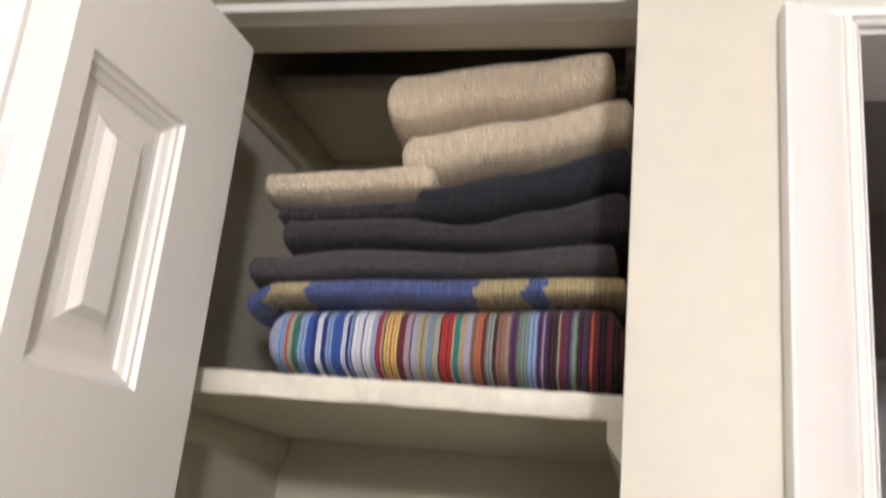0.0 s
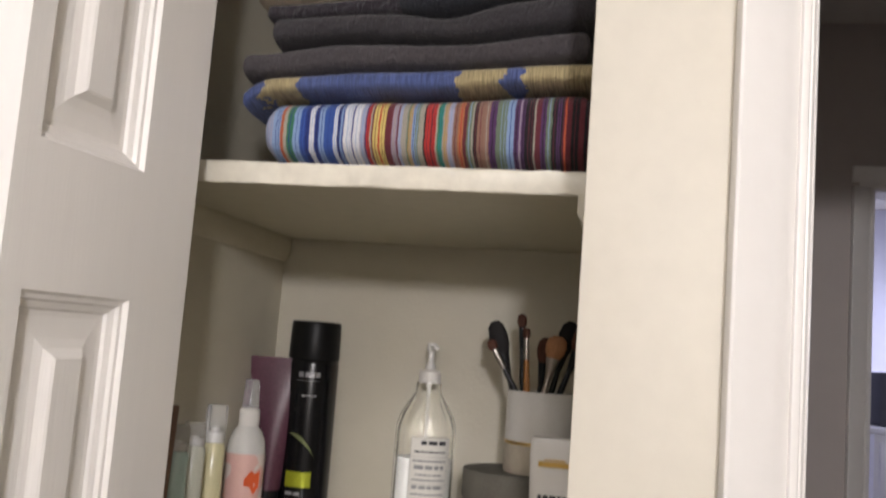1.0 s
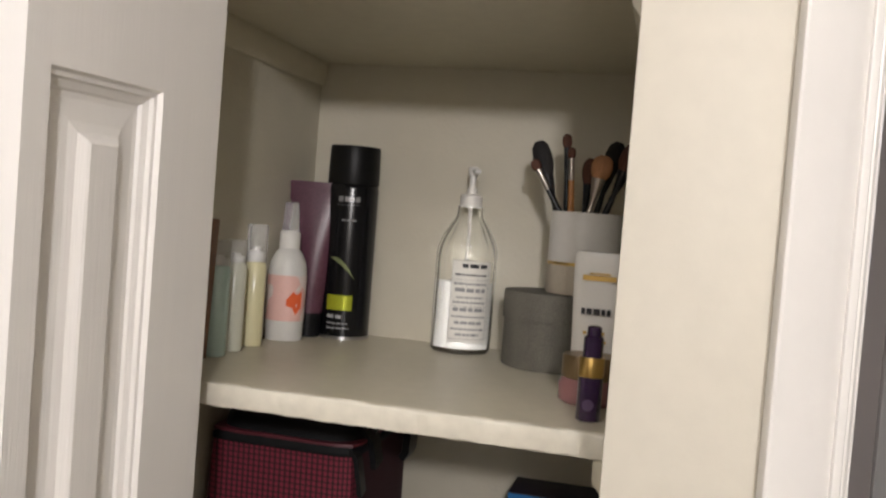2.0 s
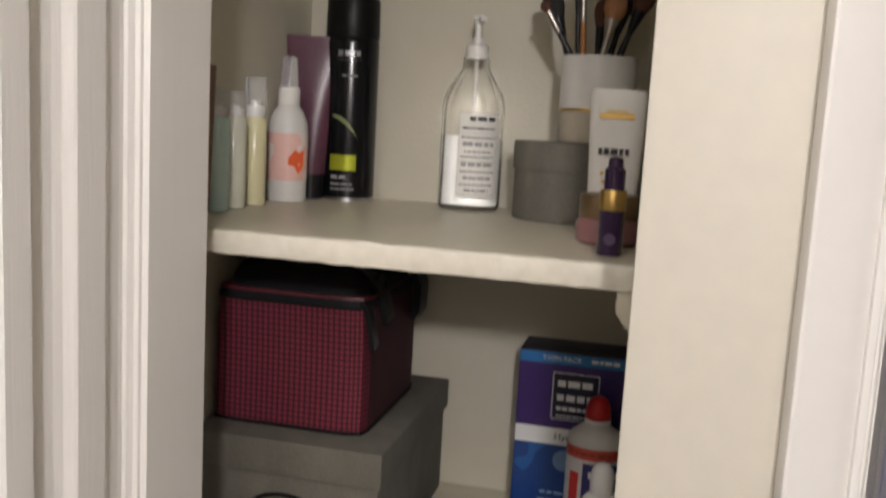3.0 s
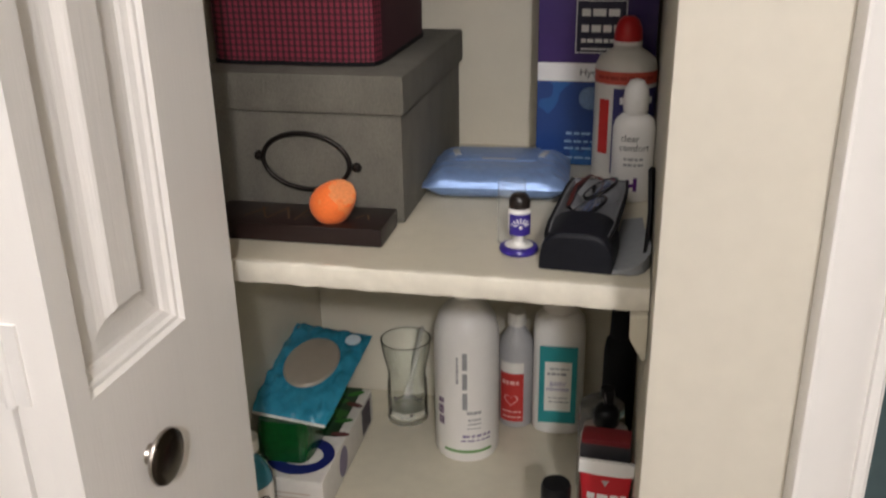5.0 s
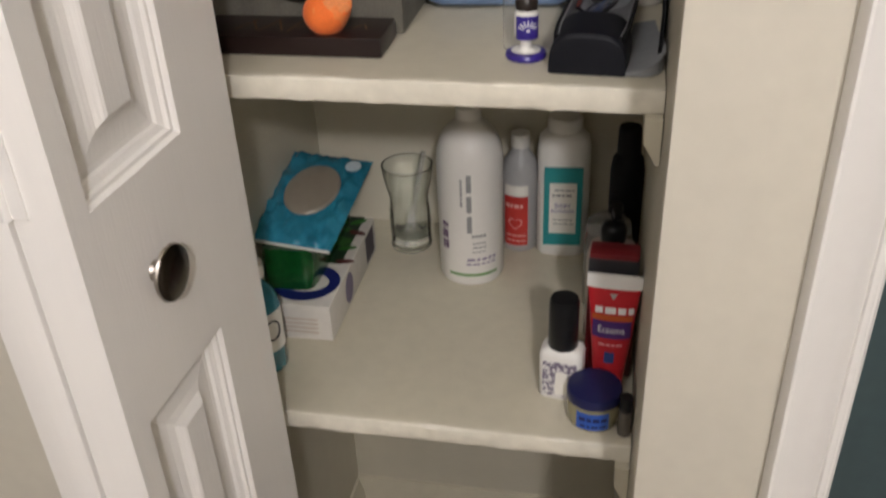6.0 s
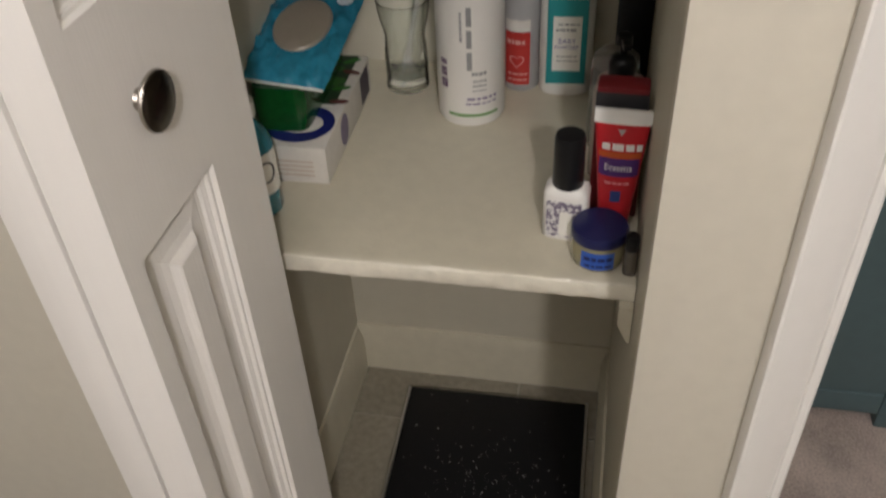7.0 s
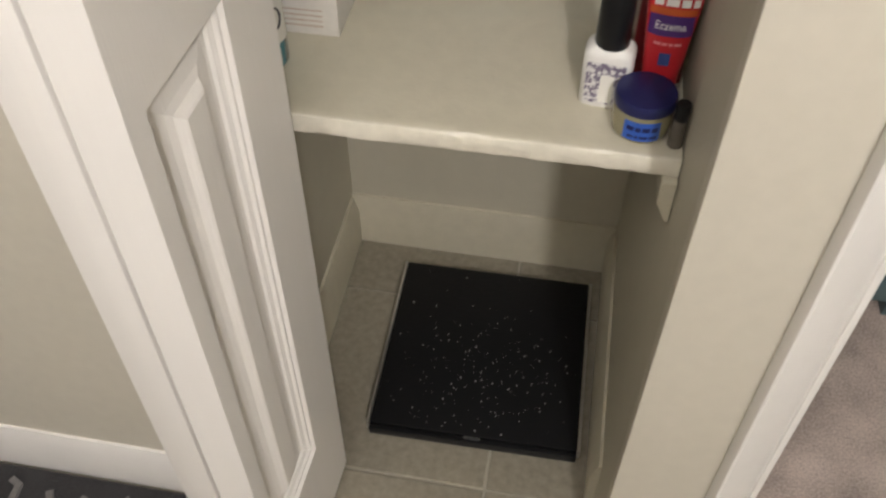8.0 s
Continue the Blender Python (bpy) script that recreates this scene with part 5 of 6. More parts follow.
def trough(w, d, h, wall, n=20):
    """Half-round tray, open above, running along y."""
    bm = bmesh.new()
    outer, inner = [], []
    for j in range(7):
        y = -d / 2 + d * j / 6
        e = 1.0 if 0 < j < 6 else 0.93
        outer.append([bm.verts.new((-w / 2 * e * math.cos(math.pi * i / n), y, h - h * math.sin(math.pi * i / n) ** 0.7)) for i in range(n + 1)])
        inner.append([bm.verts.new((-(w / 2 - wall) * e * math.cos(math.pi * i / n), y, h - (h - wall) * math.sin(math.pi * i / n) ** 0.7)) for i in range(n + 1)])
    for s in (outer, inner):
        for a, b in zip(s, s[1:]):
            for i in range(n):
                bm.faces.new((a[i], a[i + 1], b[i + 1], b[i]))
    for j in range(6):
        for k in (0, n):
            bm.faces.new((outer[j][k], outer[j + 1][k], inner[j + 1][k], inner[j][k]))
    bm.faces.new(outer[0])
    bm.faces.new(outer[-1][::-1])
    for k in (0, 6):
        for i in range(n):
            bm.faces.new((outer[k][i], outer[k][i + 1], inner[k][i + 1], inner[k][i]))
    return bm


part("lower_shell", moved(trough(0.058, 0.150, 0.030, 0.002), Matrix.Translation((-0.012, 0.0, 0.0))), M_BLACKM, ob)
part("lining", moved(trough(0.0525, 0.142, 0.027, 0.001), Matrix.Translation((-0.012, 0.003, 0.0023))), M_LIN, ob, "grey fabric lining")
front = bmesh.new()
rows_f = []
for y, k in ((-0.0815, 0.86), (-0.0812, 0.93), (-0.0795, 0.985), (-0.076, 1.0), (-0.060, 1.02), (-0.045, 1.04), (-0.032, 1.05)):
    rows_f.append([front.verts.new((-0.012 + 0.0302 * (0.5 + 0.5 * k if k < 1 else 1.0) * math.copysign(abs(math.cos(math.pi * i / 24)) ** 0.62, math.cos(math.pi * i / 24)), y, 0.0005 + 0.0335 * k * math.sin(math.pi * i / 24) ** 0.62)) for i in range(25)])
for a, b in zip(rows_f, rows_f[1:]):
    for i in range(24):
        front.faces.new((a[i], a[i + 1], b[i + 1], b[i]))
front.faces.new(rows_f[0])
part("end_cover", front, material("navy_black_leatherette", (0.006, 0.0065, 0.010), 0.55, var=0.15, bump=0.15, spec=0.25), ob, "navy black rounded end")
tongue = bmesh.new()
outline = [(0.014, -0.080), (0.030, -0.080), (0.038, -0.077), (0.043, -0.070), (0.0455, -0.060), (0.0455, -0.045), (0.042, -0.020), (0.036, 0.010), (0.032, 0.040), (0.014, 0.040)]
lo = [tongue.verts.new((x, y, 0.0005)) for x, y in outline]
hi = [tongue.verts.new((x, y, 0.003 + 0.010 * max(0.0, (x - 0.014) / 0.03) ** 2)) for x, y in outline]
for i in range(len(outline)):
    j = (i + 1) % len(outline)
    tongue.faces.new((lo[i], lo[j], hi[j], hi[i]))
tongue.faces.new(hi)
tongue.faces.new(lo[::-1])
part("lid_lining", tongue, material("pale_lining", (0.27, 0.28, 0.29), 0.7, var=0.08, scale=40), ob, "pale grey lid lining")
flap = bmesh.new()
side = [(-0.072, 0.004), (-0.040, 0.018), (-0.018, 0.034), (0.002, 0.066), (0.030, 0.060), (0.070, 0.044), (0.070, 0.004)]
la = [flap.verts.new((0.0395 - 0.10 * max(0, z - 0.03), y, z)) for y, z in side]
lb = [flap.verts.new((0.0425 - 0.10 * max(0, z - 0.03), y, z)) for y, z in side]
for i in range(len(side)):
    j = (i + 1) % len(side)
    flap.faces.new((la[i], la[j], lb[j], lb[i]))
flap.faces.new(la)
flap.faces.new(lb[::-1])
part("lid", flap, M_BLACKM, ob, "black lid standing open")
ob = thing("eyeglasses", "dark-framed eyeglasses folded in the open case", "glasses", pose(0.383, -0.272, Z3 + 0.024, 0, 0, 82))
for s in (-1, 1):
    part("rim", moved(torus(0.024, 0.017, 0.0018, 30, 8), Matrix.Translation((s * 0.029, 0, 0.004)) @ pose(0, 0, 0, 62, 0, 0)), M_BLACK, ob)
    part("lens", moved(lathe([(0, 0), (0.023, 0), (0.023, 0.0012), (0, 0.0016)], 26, 1, 0.7), Matrix.Translation((s * 0.029, 0, 0.004)) @ pose(0, 0, 0, -28, 0, 0)), M_GLASS, ob)
    part("temple", strap([(s * 0.053, 0.002, 0.006), (s * 0.050, 0.014, 0.010), (0, 0.017, 0.012 + s * 0.003), (-s * 0.045, 0.015, 0.010)], 0.003, 0.0016), M_BLACK if s < 0 else material("tortoise", (0.10, 0.016, 0.01), 0.3, var=0.3, scale=80), ob)
part("bridge", strap([(-0.006, 0, 0.012), (0, 0, 0.014), (0.006, 0, 0.012)], 0.003, 0.003), M_BLACK, ob)

# fourth shelf
Z4 = SHELVES[3] + 0.0005
ob = thing("tissue_box", "white cardboard tissue box with a blue oval and green leaf print", "box", pose(0.049, -0.180, Z4, 0, 0, 0.5))
M_CARD = material("white_card", (0.62, 0.59, 0.54), 0.55, var=0.08, scale=30)
part("carton", box(-0.046, 0.046, -0.106, 0.100, 0, 0.048, 0.0012), M_CARD, ob)
ring = bmesh.new()
n = 40
va = [ring.verts.new((0.040 * math.cos(2 * math.pi * i / n), 0.038 * math.sin(2 * math.pi * i / n), 0.0486)) for i in range(n)]
vb = [ring.verts.new((0.027 * math.cos(2 * math.pi * i / n), 0.020 * math.sin(2 * math.pi * i / n), 0.0488)) for i in range(n)]
for i in range(n):
    ring.faces.new((va[i], va[(i + 1) % n], vb[(i + 1) % n], vb[i]))
part("oval", moved(ring, Matrix.Translation((0.0045, -0.060, 0))), material("blue_ink", (0.008, 0.014, 0.13), 0.4), ob, "deep blue oval ring print")
part("leaf_panel", box(-0.045, 0.034, -0.016, 0.099, 0.0480, 0.0484), two_tone("leaf_green_print", (0.008, 0.030, 0.010), (0.030, 0.110, 0.018), 34, 0.56, rough=0.45, sheen=0, grain=0.1, relief=0.02), ob, "dark green leaf print")
for k, (x, y, a) in enumerate(((0.033, 0.020, 20), (0.036, 0.058, -15), (0.030, 0.085, 35), (0.038, -0.01, 5))):
    lf = lathe([(0, 0), (0.012, 0.0), (0, 0.0003)], 14, 1.0, 0.42)
    part("leaf_print", moved(lf, Matrix.Translation((x - 0.001, y, 0.0486)) @ pose(0, 0, 0, 0, 0, a)), material("leaf_ink", ((0.03, 0.14, 0.02), (0.10, 0.02, 0.02), (0.03, 0.16, 0.02), (0.12, 0.03, 0.03))[k], 0.5), ob)
part("side_print", moved(lathe([(0, 0), (0.020, 0), (0, 0.0004)], 26, 1, 0.8), Matrix.Translation((0.0463, -0.030, 0.024)) @ pose(0, 0, 0, 0, 90, 0)), material("violet_print", (0.16, 0.13, 0.22), 0.5, var=0.2), ob, "violet oval side print")
part("side_print", moved(flat(-0.020, 0.018, 0.006, 0.044, 2), Matrix.Translation((0.0464, 0.070, 0)) @ pose(0, 0, 0, 0, 0, 90)), material("dark_print", (0.05, 0.04, 0.06), 0.5, var=0.3), ob, "dark side print")
for z in (0.010, 0.016, 0.022, 0.028):
    part("print_line", moved(flat(-0.035, 0.030, z, z + 0.0015, 2), Matrix.Translation((0, -0.1064, 0))), material("tan_ink", (0.45, 0.33, 0.25), 0.6), ob)

M_GREENF = material("green_film", (0.005, 0.060, 0.012), 0.2, var=0.25, scale=30, bump=0.25, bump_scale=40, coat=0.4)
ob = thing("snack_bag", "shiny green plastic packet resting on the tissue box", "packet", pose(0.036, -0.170, Z4 + 0.049, 0, 0, 1))
part("packet", soft_block(0.064, 0.176, 0.062, 0.172, 0.052, 12, 8.0, 0.0025), M_GREENF, ob)
M_TEALF = material("teal_film", (0.022, 0.20, 0.30), 0.24, var=0.25, scale=30, bump=0.5, bump_scale=70, coat=0.3)
ob = thing("wipes_pack", "teal packet of wipes with a grey lid on the green packet", "wipes", pose(0.0455, -0.168, Z4 + 0.112, 0, 3, -4) @ pose(0, 0, 0, 14, 0, 0))
part("packet", soft_pack(0.106, 0.160, 0.020, 44, 5.0, 1.8), M_TEALF, ob)
part("crimp", moved(box(-0.049, 0.052, -0.0015, 0.0015, -0.0006, 0.0012, 0.0004), Matrix.Translation((0, -0.0805, 0.0102))), M_WHITE, ob, "white crimped edge")
part("lid", moved(lathe([(0, 0), (0.030, 0), (0.031, 0.002), (0.029, 0.0045), (0.018, 0.0055), (0, 0.0058)], 36, 1.06, 1.42), Matrix.Translation((0.002, 0.004, 0.0205))), material("grey_lid", (0.29, 0.255, 0.205), 0.38, metal=0.1, var=0.05), ob, "oval greige snap lid")
part("seal", moved(lathe([(0, 0), (0.010, 0), (0, 0.0006)], 20), Matrix.Translation((0.036, 0.056, 0.0205))), material("pale_seal", (0.5, 0.6, 0.65), 0.4, var=0.3, scale=200), ob, "round pale seal print")

ob = thing("mouthwash_bottle", "clear bottle of teal liquid with a white label", "bottle", pose(0.034, -0.335, Z4))
part("body", lathe([(0, 0), (0.021, 0), (0.0235, 0.004), (0.0235, 0.085), (0.018, 0.100), (0.010, 0.110), (0.010, 0.118), (0, 0.118)], 30), material("teal_liquid", (0.03, 0.19, 0.25), 0.15, var=0.1, coat=0.5), ob)
part("label", wrapped(flat(-0.030, 0.045, 0.030, 0.080, 20), 0.0235), M_LABEL, ob, "white label")
part("emblem", wrapped(moved(torus(0.009, 0.012, 0.001, 20, 6), Matrix.Translation((0.022, 0, 0.058))), 0.0235, 0.001), M_INK, ob)
part("cap", lathe([(0.012, 0.118), (0.0125, 0.120), (0.0125, 0.134), (0, 0.136)], 24), M_WHITE, ob)

# flared drinking glass
ob = thing("drinking_glass", "clear flared drinking glass with fluted sides", "glass", pose(0.139, -0.062, Z4))
out = [(0, 0.0100), (0.0240, 0.0100), (0.0270, 0.0105), (0.0274, 0.012), (0.0272, 0.020), (0.0275, 0.040), (0.0268, 0.060), (0.0250, 0.070), (0.0262, 0.078), (0.0300, 0.094), (0.0325, 0.108), (0.0335, 0.120)]
tumbler = lathe(out + [(r - 0.0022, z) for r, z in reversed(out[4:])] + [(0, 0.0125)], 80)
for v in tumbler.verts:
    d = math.hypot(v.co.x, v.co.y)
    if 0.004 < v.co.z < 0.068 and d > 0.0262:
        k = 1 + 0.030 * math.cos(10 * math.atan2(v.co.y, v.co.x)) * math.sin((v.co.z - 0.004) / 0.064 * math.pi)
        v.co.x, v.co.y = v.co.x * k, v.co.y * k
M_TUMBLER = material("thick_glass", (0.90, 0.92, 0.90), 0.02, var=0, transmission=1.0, ior=1.52)
part("bowl", tumbler, M_TUMBLER, ob)
part("base", lathe([(0, 0), (0.0250, 0), (0.0275, 0.002), (0.0280, 0.006), (0.0272, 0.0094), (0, 0.0096)], 40), M_TUMBLER, ob, "thick clear glass base")
ob = thing("toothbrush_stick", "clear plastic stick leaning in the drinking glass", "stick", pose(0.134, -0.055, Z4 + 0.0125) @ pose(0, 0, 0, 0, 12, 0))
part("shaft", lathe([(0, 0), (0.003, 0.0), (0.0035, 0.08), (0.003, 0.125), (0, 0.126)], 12), M_CLEARP, ob)

# big white shampoo bottle
ob = thing("shampoo_bottle", "large white shampoo bottle with dark sideways print", "bottle", pose(0.230, -0.112, Z4, 0, 0, 16))
r = 0.0405
part("body", lathe([(0, 0), (r * 0.93, 0), (r, 0.005), (r, 0.155), (r * 0.97, 0.172), (r * 0.86, 0.188), (r * 0.68, 0.199), (r * 0.46, 0.206), (r * 0.36, 0.212), (0, 0.212)], 40), M_WHITE, ob)
part("cap", lathe([(r * 0.38, 0.212), (r * 0.39, 0.214), (r * 0.37, 0.226), (0, 0.227)], 26), M_WHITE, ob)
vert = joined(narrow_bars(-0.038, 0.040, 0.0, 0.0085, 81, 2.2), narrow_bars(-0.002, 0.034, 0.0115, 0.0042, 86, 0.55))
for v in vert.verts:
    v.co = Vector((-v.co.z - 0.002, 0, v.co.x + 0.115))
part("logo", wrapped(vert, r), M_GREYINK, ob, "dark sideways logo bars")
part("print", wrapped(prints(((0.070, 0.007), (0.061, 0.004), (0.055, 0.004), (0.049, 0.003)), -0.004, 0.014, 82), r), M_GREYINK, ob)
part("print", wrapped(prints(((0.037, 0.006), (0.031, 0.004)), -0.012, 0.028, 83), r), material("mauve_ink", (0.25, 0.2, 0.32), 0.5), ob)
part("stripe", wrapped(flat(-0.034, 0.030, 0.0145, 0.0185, 20), r), material("green_ink", (0.15, 0.30, 0.10), 0.5), ob, "thin green stripe")
part("plant_print", wrapped(prints(((0.050, 0.02), (0.065, 0.02), (0.080, 0.012)), -0.045, -0.034, 84), r), material("plum_ink", (0.10, 0.03, 0.12), 0.5), ob, "plum plant print")

# clear bottle with red label
ob = thing("alcohol_bottle", "frosted clear bottle with a red heart label", "bottle", pose(0.283, -0.040, Z4, 0, 0, 10))
r = 0.0235
part("body", lathe([(0, 0), (r * 0.93, 0), (r, 0.003), (r, 0.110), (r * 0.85, 0.126), (r * 0.5, 0.138), (r * 0.45, 0.144), (0, 0.144)], 30), material("milky_plastic", (0.50, 0.50, 0.50), 0.3, var=0.05, transmission=0.25), ob)
part("cap", lathe([(r * 0.5, 0.144), (r * 0.52, 0.145), (r * 0.5, 0.162), (0, 0.163)], 24), M_WHITE, ob)
part("label", wrapped(flat(-0.024, 0.009, 0.010, 0.082, 14), r), material("red_card", (0.48, 0.035, 0.03), 0.45, var=0.06), ob, "red label")
part("label_top", wrapped(flat(-0.024, 0.009, 0.083, 0.098, 14), r), M_LABEL, ob)
hp = [(0.0095 * (16 * math.sin(a) ** 3) / 16, 0, 0.0095 * (13 * math.cos(a) - 5 * math.cos(2 * a) - 2 * math.cos(3 * a) - math.cos(4 * a)) / 16) for a in [2 * math.pi * i / 30 for i in range(30)]]
hb = bmesh.new()
ha = [hb.verts.new((x - 0.0075, 0, z + 0.043)) for x, y, z in hp]
hc = [hb.verts.new((x * 0.82 - 0.0075, 0, z * 0.82 + 0.043)) for x, y, z in hp]
for i in range(30):
    hb.faces.new((ha[i], ha[(i + 1) % 30], hc[(i + 1) % 30], hc[i]))
part("heart", wrapped(hb, r, 0.0009), material("pink_ink", (0.7, 0.35, 0.32), 0.5), ob, "pale pink heart outline")
part("print", wrapped(prints(((0.066, 0.009), (0.024, 0.004), (0.016, 0.004)), -0.021, 0.006, 85), r, 0.0009), material("pink_ink_2", (0.7, 0.4, 0.36), 0.5), ob)

# baby powder bottle
ob = thing("powder_bottle", "white powder bottle with a teal-framed label", "bottle", pose(0.339, -0.046, Z4, 0, 0, 4))
part("body", lathe([(0, 0), (0.030, 0), (0.033, 0.004), (0.033, 0.150), (0.031, 0.162), (0.024, 0.170), (0.016, 0.173), (0, 0.173)], 40, 1.0, 0.66, 2.8), M_WHITE, ob)
part("cap", lathe([(0.0205, 0.173), (0.0215, 0.175), (0.0215, 0.187), (0.0195, 0.190), (0, 0.191)], 28), M_WHITE, ob)
M_TEALI = material("teal_ink", (0.02, 0.26, 0.27), 0.45, var=0.06)
part("label", moved(flat(-0.024, 0.024, 0.018, 0.130, 4), Matrix.Translation((0, -0.0223, 0))), M_TEALI, ob, "teal label")
part("label_panel", moved(flat(-0.017, 0.017, 0.036, 0.108, 4), Matrix.Translation((0, -0.0227, 0))), M_LABEL, ob, "white label panel")
part("lettering", moved(lettering("BABY", 0.009), Matrix.Translation((0, -0.0231, 0.076))), material("violet_ink", (0.14, 0.10, 0.30), 0.5), ob)
part("lettering", moved(lettering("POWDER", 0.007), Matrix.Translation((0, -0.0231, 0.068))), material("violet_ink_2", (0.14, 0.10, 0.30), 0.5), ob)
part("print", moved(prints(((0.089, 0.006), (0.097, 0.004), (0.055, 0.003), (0.049, 0.003)), -0.014, 0.014, 91), Matrix.Translation((0, -0.0231, 0))), M_GREYINK, ob)

# black bottle behind, clear pump bottle, carton and red tube
ob = thing("black_bottle", "matt black bottle with a stepped black cap", "bottle", pose(0.4165, -0.118, Z4) @ Matrix.Diagonal((0.83, 0.83, 0.98, 1)))
part("body", lathe([(0, 0), (0.021, 0), (0.0235, 0.003), (0.0235, 0.160), (0.021, 0.176), (0.0165, 0.182), (0, 0.182)], 30), M_BLACKM, ob)
part("cap", lathe([(0.016, 0.182), (0.0165, 0.184), (0.0155, 0.214), (0.014, 0.216), (0, 0.217)], 26), M_BLACKM, ob)
ob = thing("hair_gel_jar", "low dark jar with a clear domed lid", "jar", pose(0.400, -0.165, Z4))
part("jar_body", lathe([(0, 0), (0.025, 0), (0.027, 0.003), (0.027, 0.096), (0.024, 0.102), (0, 0.103)], 32), material("smoked_plastic", (0.36, 0.35, 0.32), 0.15, var=0.1, coat=0.4, transmission=0.55), ob)
part("lid", lathe([(0.0255, 0.103), (0.026, 0.104), (0.025, 0.112), (0.018, 0.118), (0, 0.120)], 32), M_CLEARP, ob)
ob = thing("soap_pump", "clear soap bottle with a black pump", "bottle", pose(0.4055, -0.225, Z4) @ Matrix.Diagonal((1.04, 1.04, 1.06, 1)))
part("body", lathe([(0, 0), (0.024, 0), (0.0265, 0.004), (0.0265, 0.098), (0.023, 0.112), (0.012, 0.118), (0, 0.119)], 32, 1.0, 0.8, 2.6), material("hazy_pink", (0.55, 0.47, 0.42), 0.2, var=0.05, transmission=0.3), ob)
part("collar", lathe([(0.0125, 0.118), (0.0135, 0.120), (0.0135, 0.133), (0.010, 0.138), (0.004, 0.140), (0, 0.14)], 24), M_BLACK, ob)
part("pump_head", joined(lathe([(0.004, 0.139), (0.004, 0.150), (0.008, 0.152), (0.007, 0.160), (0, 0.161)], 18), moved(box(-0.004, 0.004, -0.02, 0.0, 0.152, 0.159, 0.0015), pose(0, 0, 0, 0, 0, 10))), M_BLACK, ob)
ob = thing("medicine_carton", "dark red medicine carton standing behind the tube", "carton", pose(0.408, -0.289, Z4, 0, 0, -2))
part("board", box(-0.025, 0.025, -0.012, 0.014, 0, 0.153, 0.0035), material("dark_red_card", (0.16, 0.012, 0.016), 0.4, var=0.1), ob)
part("top_flap", box(-0.0252, 0.0252, -0.0126, 0.0142, 0.128, 0.1475, 0.0008), material("charcoal_card", (0.035, 0.035, 0.038), 0.4, var=0.1), ob, "charcoal end flap")

M_REDTUBE = material("red_tube", (0.50, 0.02, 0.028), 0.3, var=0.06)
ob = squeeze_tube("squeeze_tube", "red ointment tube with a purple band, standing on its cap", pose(0.4092, -0.330, Z4, -5, 0, -3), 0.030, 0.026, 0.054, 0.139, M_REDTUBE, material("dark_red_cap", (0.28, 0.015, 0.02), 0.35), 0.0115, 0.016)
part("crimp", box(-0.0272, 0.0272, -0.0024, 0.0024, 0.127, 0.141, 0.0006), M_WHITE, ob, "white crimped end")


def on_tube(bm, w0=0.030, d0=0.026, w1=0.054, h=0.139, cap_h=0.016, lift=0.0005):
    """Lays a flat print on the tube's tapering front."""
    for v in bm.verts:
        t = min(1.0, max(0.0, (v.co.z - cap_h) / (h - cap_h)))
        sx, sy = (w0 + (w1 - w0) * t) / 2, d0 / 2 * (1 - t ** 1.4) + 0.0012
        c = max(-0.98, min(0.98, v.co.x / sx))
        v.co.y = -sy * math.sqrt(1 - c * c) - lift
    return bm


part("crimp_band", on_tube(flat(-0.0250, 0.0250, 0.1265, 0.137, 14, 4)), M_WHITE, ob, "white band under the crimp")
part("band", on_tube(flat(-0.019, 0.0195, 0.073, 0.092, 12, 4)), material("purple_band", (0.07, 0.025, 0.16), 0.4), ob, "purple band")
part("band_edge", on_tube(flat(-0.020, 0.0205, 0.0925, 0.0985, 12, 2)), material("orange_band", (0.50, 0.09, 0.02), 0.4), ob, "orange band")
part("lettering", on_tube(moved(lettering("Eczema", 0.0105, 0.027), Matrix.Translation((0, 0, 0.0825))), lift=0.001), M_WHITEINK, ob)
part("logo", on_tube(prints(((0.1005, 0.0115),), -0.021, 0.021, 95), lift=0.001), M_WHITEINK, ob, "white logo bars")
part("print", on_tube(prints(((0.065, 0.004),), -0.013, 0.013, 96), lift=0.001), material("pinkish_ink", (0.7, 0.3, 0.3), 0.5), ob)
part("emblem", on_tube(flat(-0.005, 0.005, 0.046, 0.058, 4, 3), lift=0.0009), material("blue_emblem", (0.03, 0.06, 0.22), 0.5), ob, "small blue square emblem")
tri = bmesh.new()
tri.faces.new([tri.verts.new(p) for p in ((-0.004, 0, 0.122), (0.004, 0, 0.122), (0.0, 0, 0.1155))])
part("emblem", on_tube(tri, lift=0.001), material("silver_emblem", (0.4, 0.38, 0.36), 0.4), ob)

# odour drops bottle with black cap
ob = thing("spray_bottle", "square white spray bottle with a floral label and black cap", "bottle", pose(0.3620, -0.333, Z4, 0, 0, -6) @ Matrix.Diagonal((1.03, 1.03, 0.94, 1)))
part("body", lathe([(0, 0), (0.0205, 0), (0.022, 0.002), (0.022, 0.057), (0.020, 0.0625), (0.0155, 0.066), (0, 0.066)], 36, 1.0, 0.72, 4.5), M_WHITE, ob)
part("cap", lathe([(0.0146, 0.066), (0.0150, 0.067), (0.0146, 0.123), (0.0134, 0.127), (0, 0.128)], 28), M_BLACK, ob, "glossy black cap")
M_FLORAL = two_tone("floral_label", (0.66, 0.64, 0.63), (0.17, 0.14, 0.20), 330, 0.51, rough=0.5, sheen=0, grain=0.05, relief=0.02)
part("label", moved(flat(-0.017, 0.017, 0.006, 0.053, 2), Matrix.Translation((0, -0.0164, 0))), M_FLORAL, ob, "violet floral label")
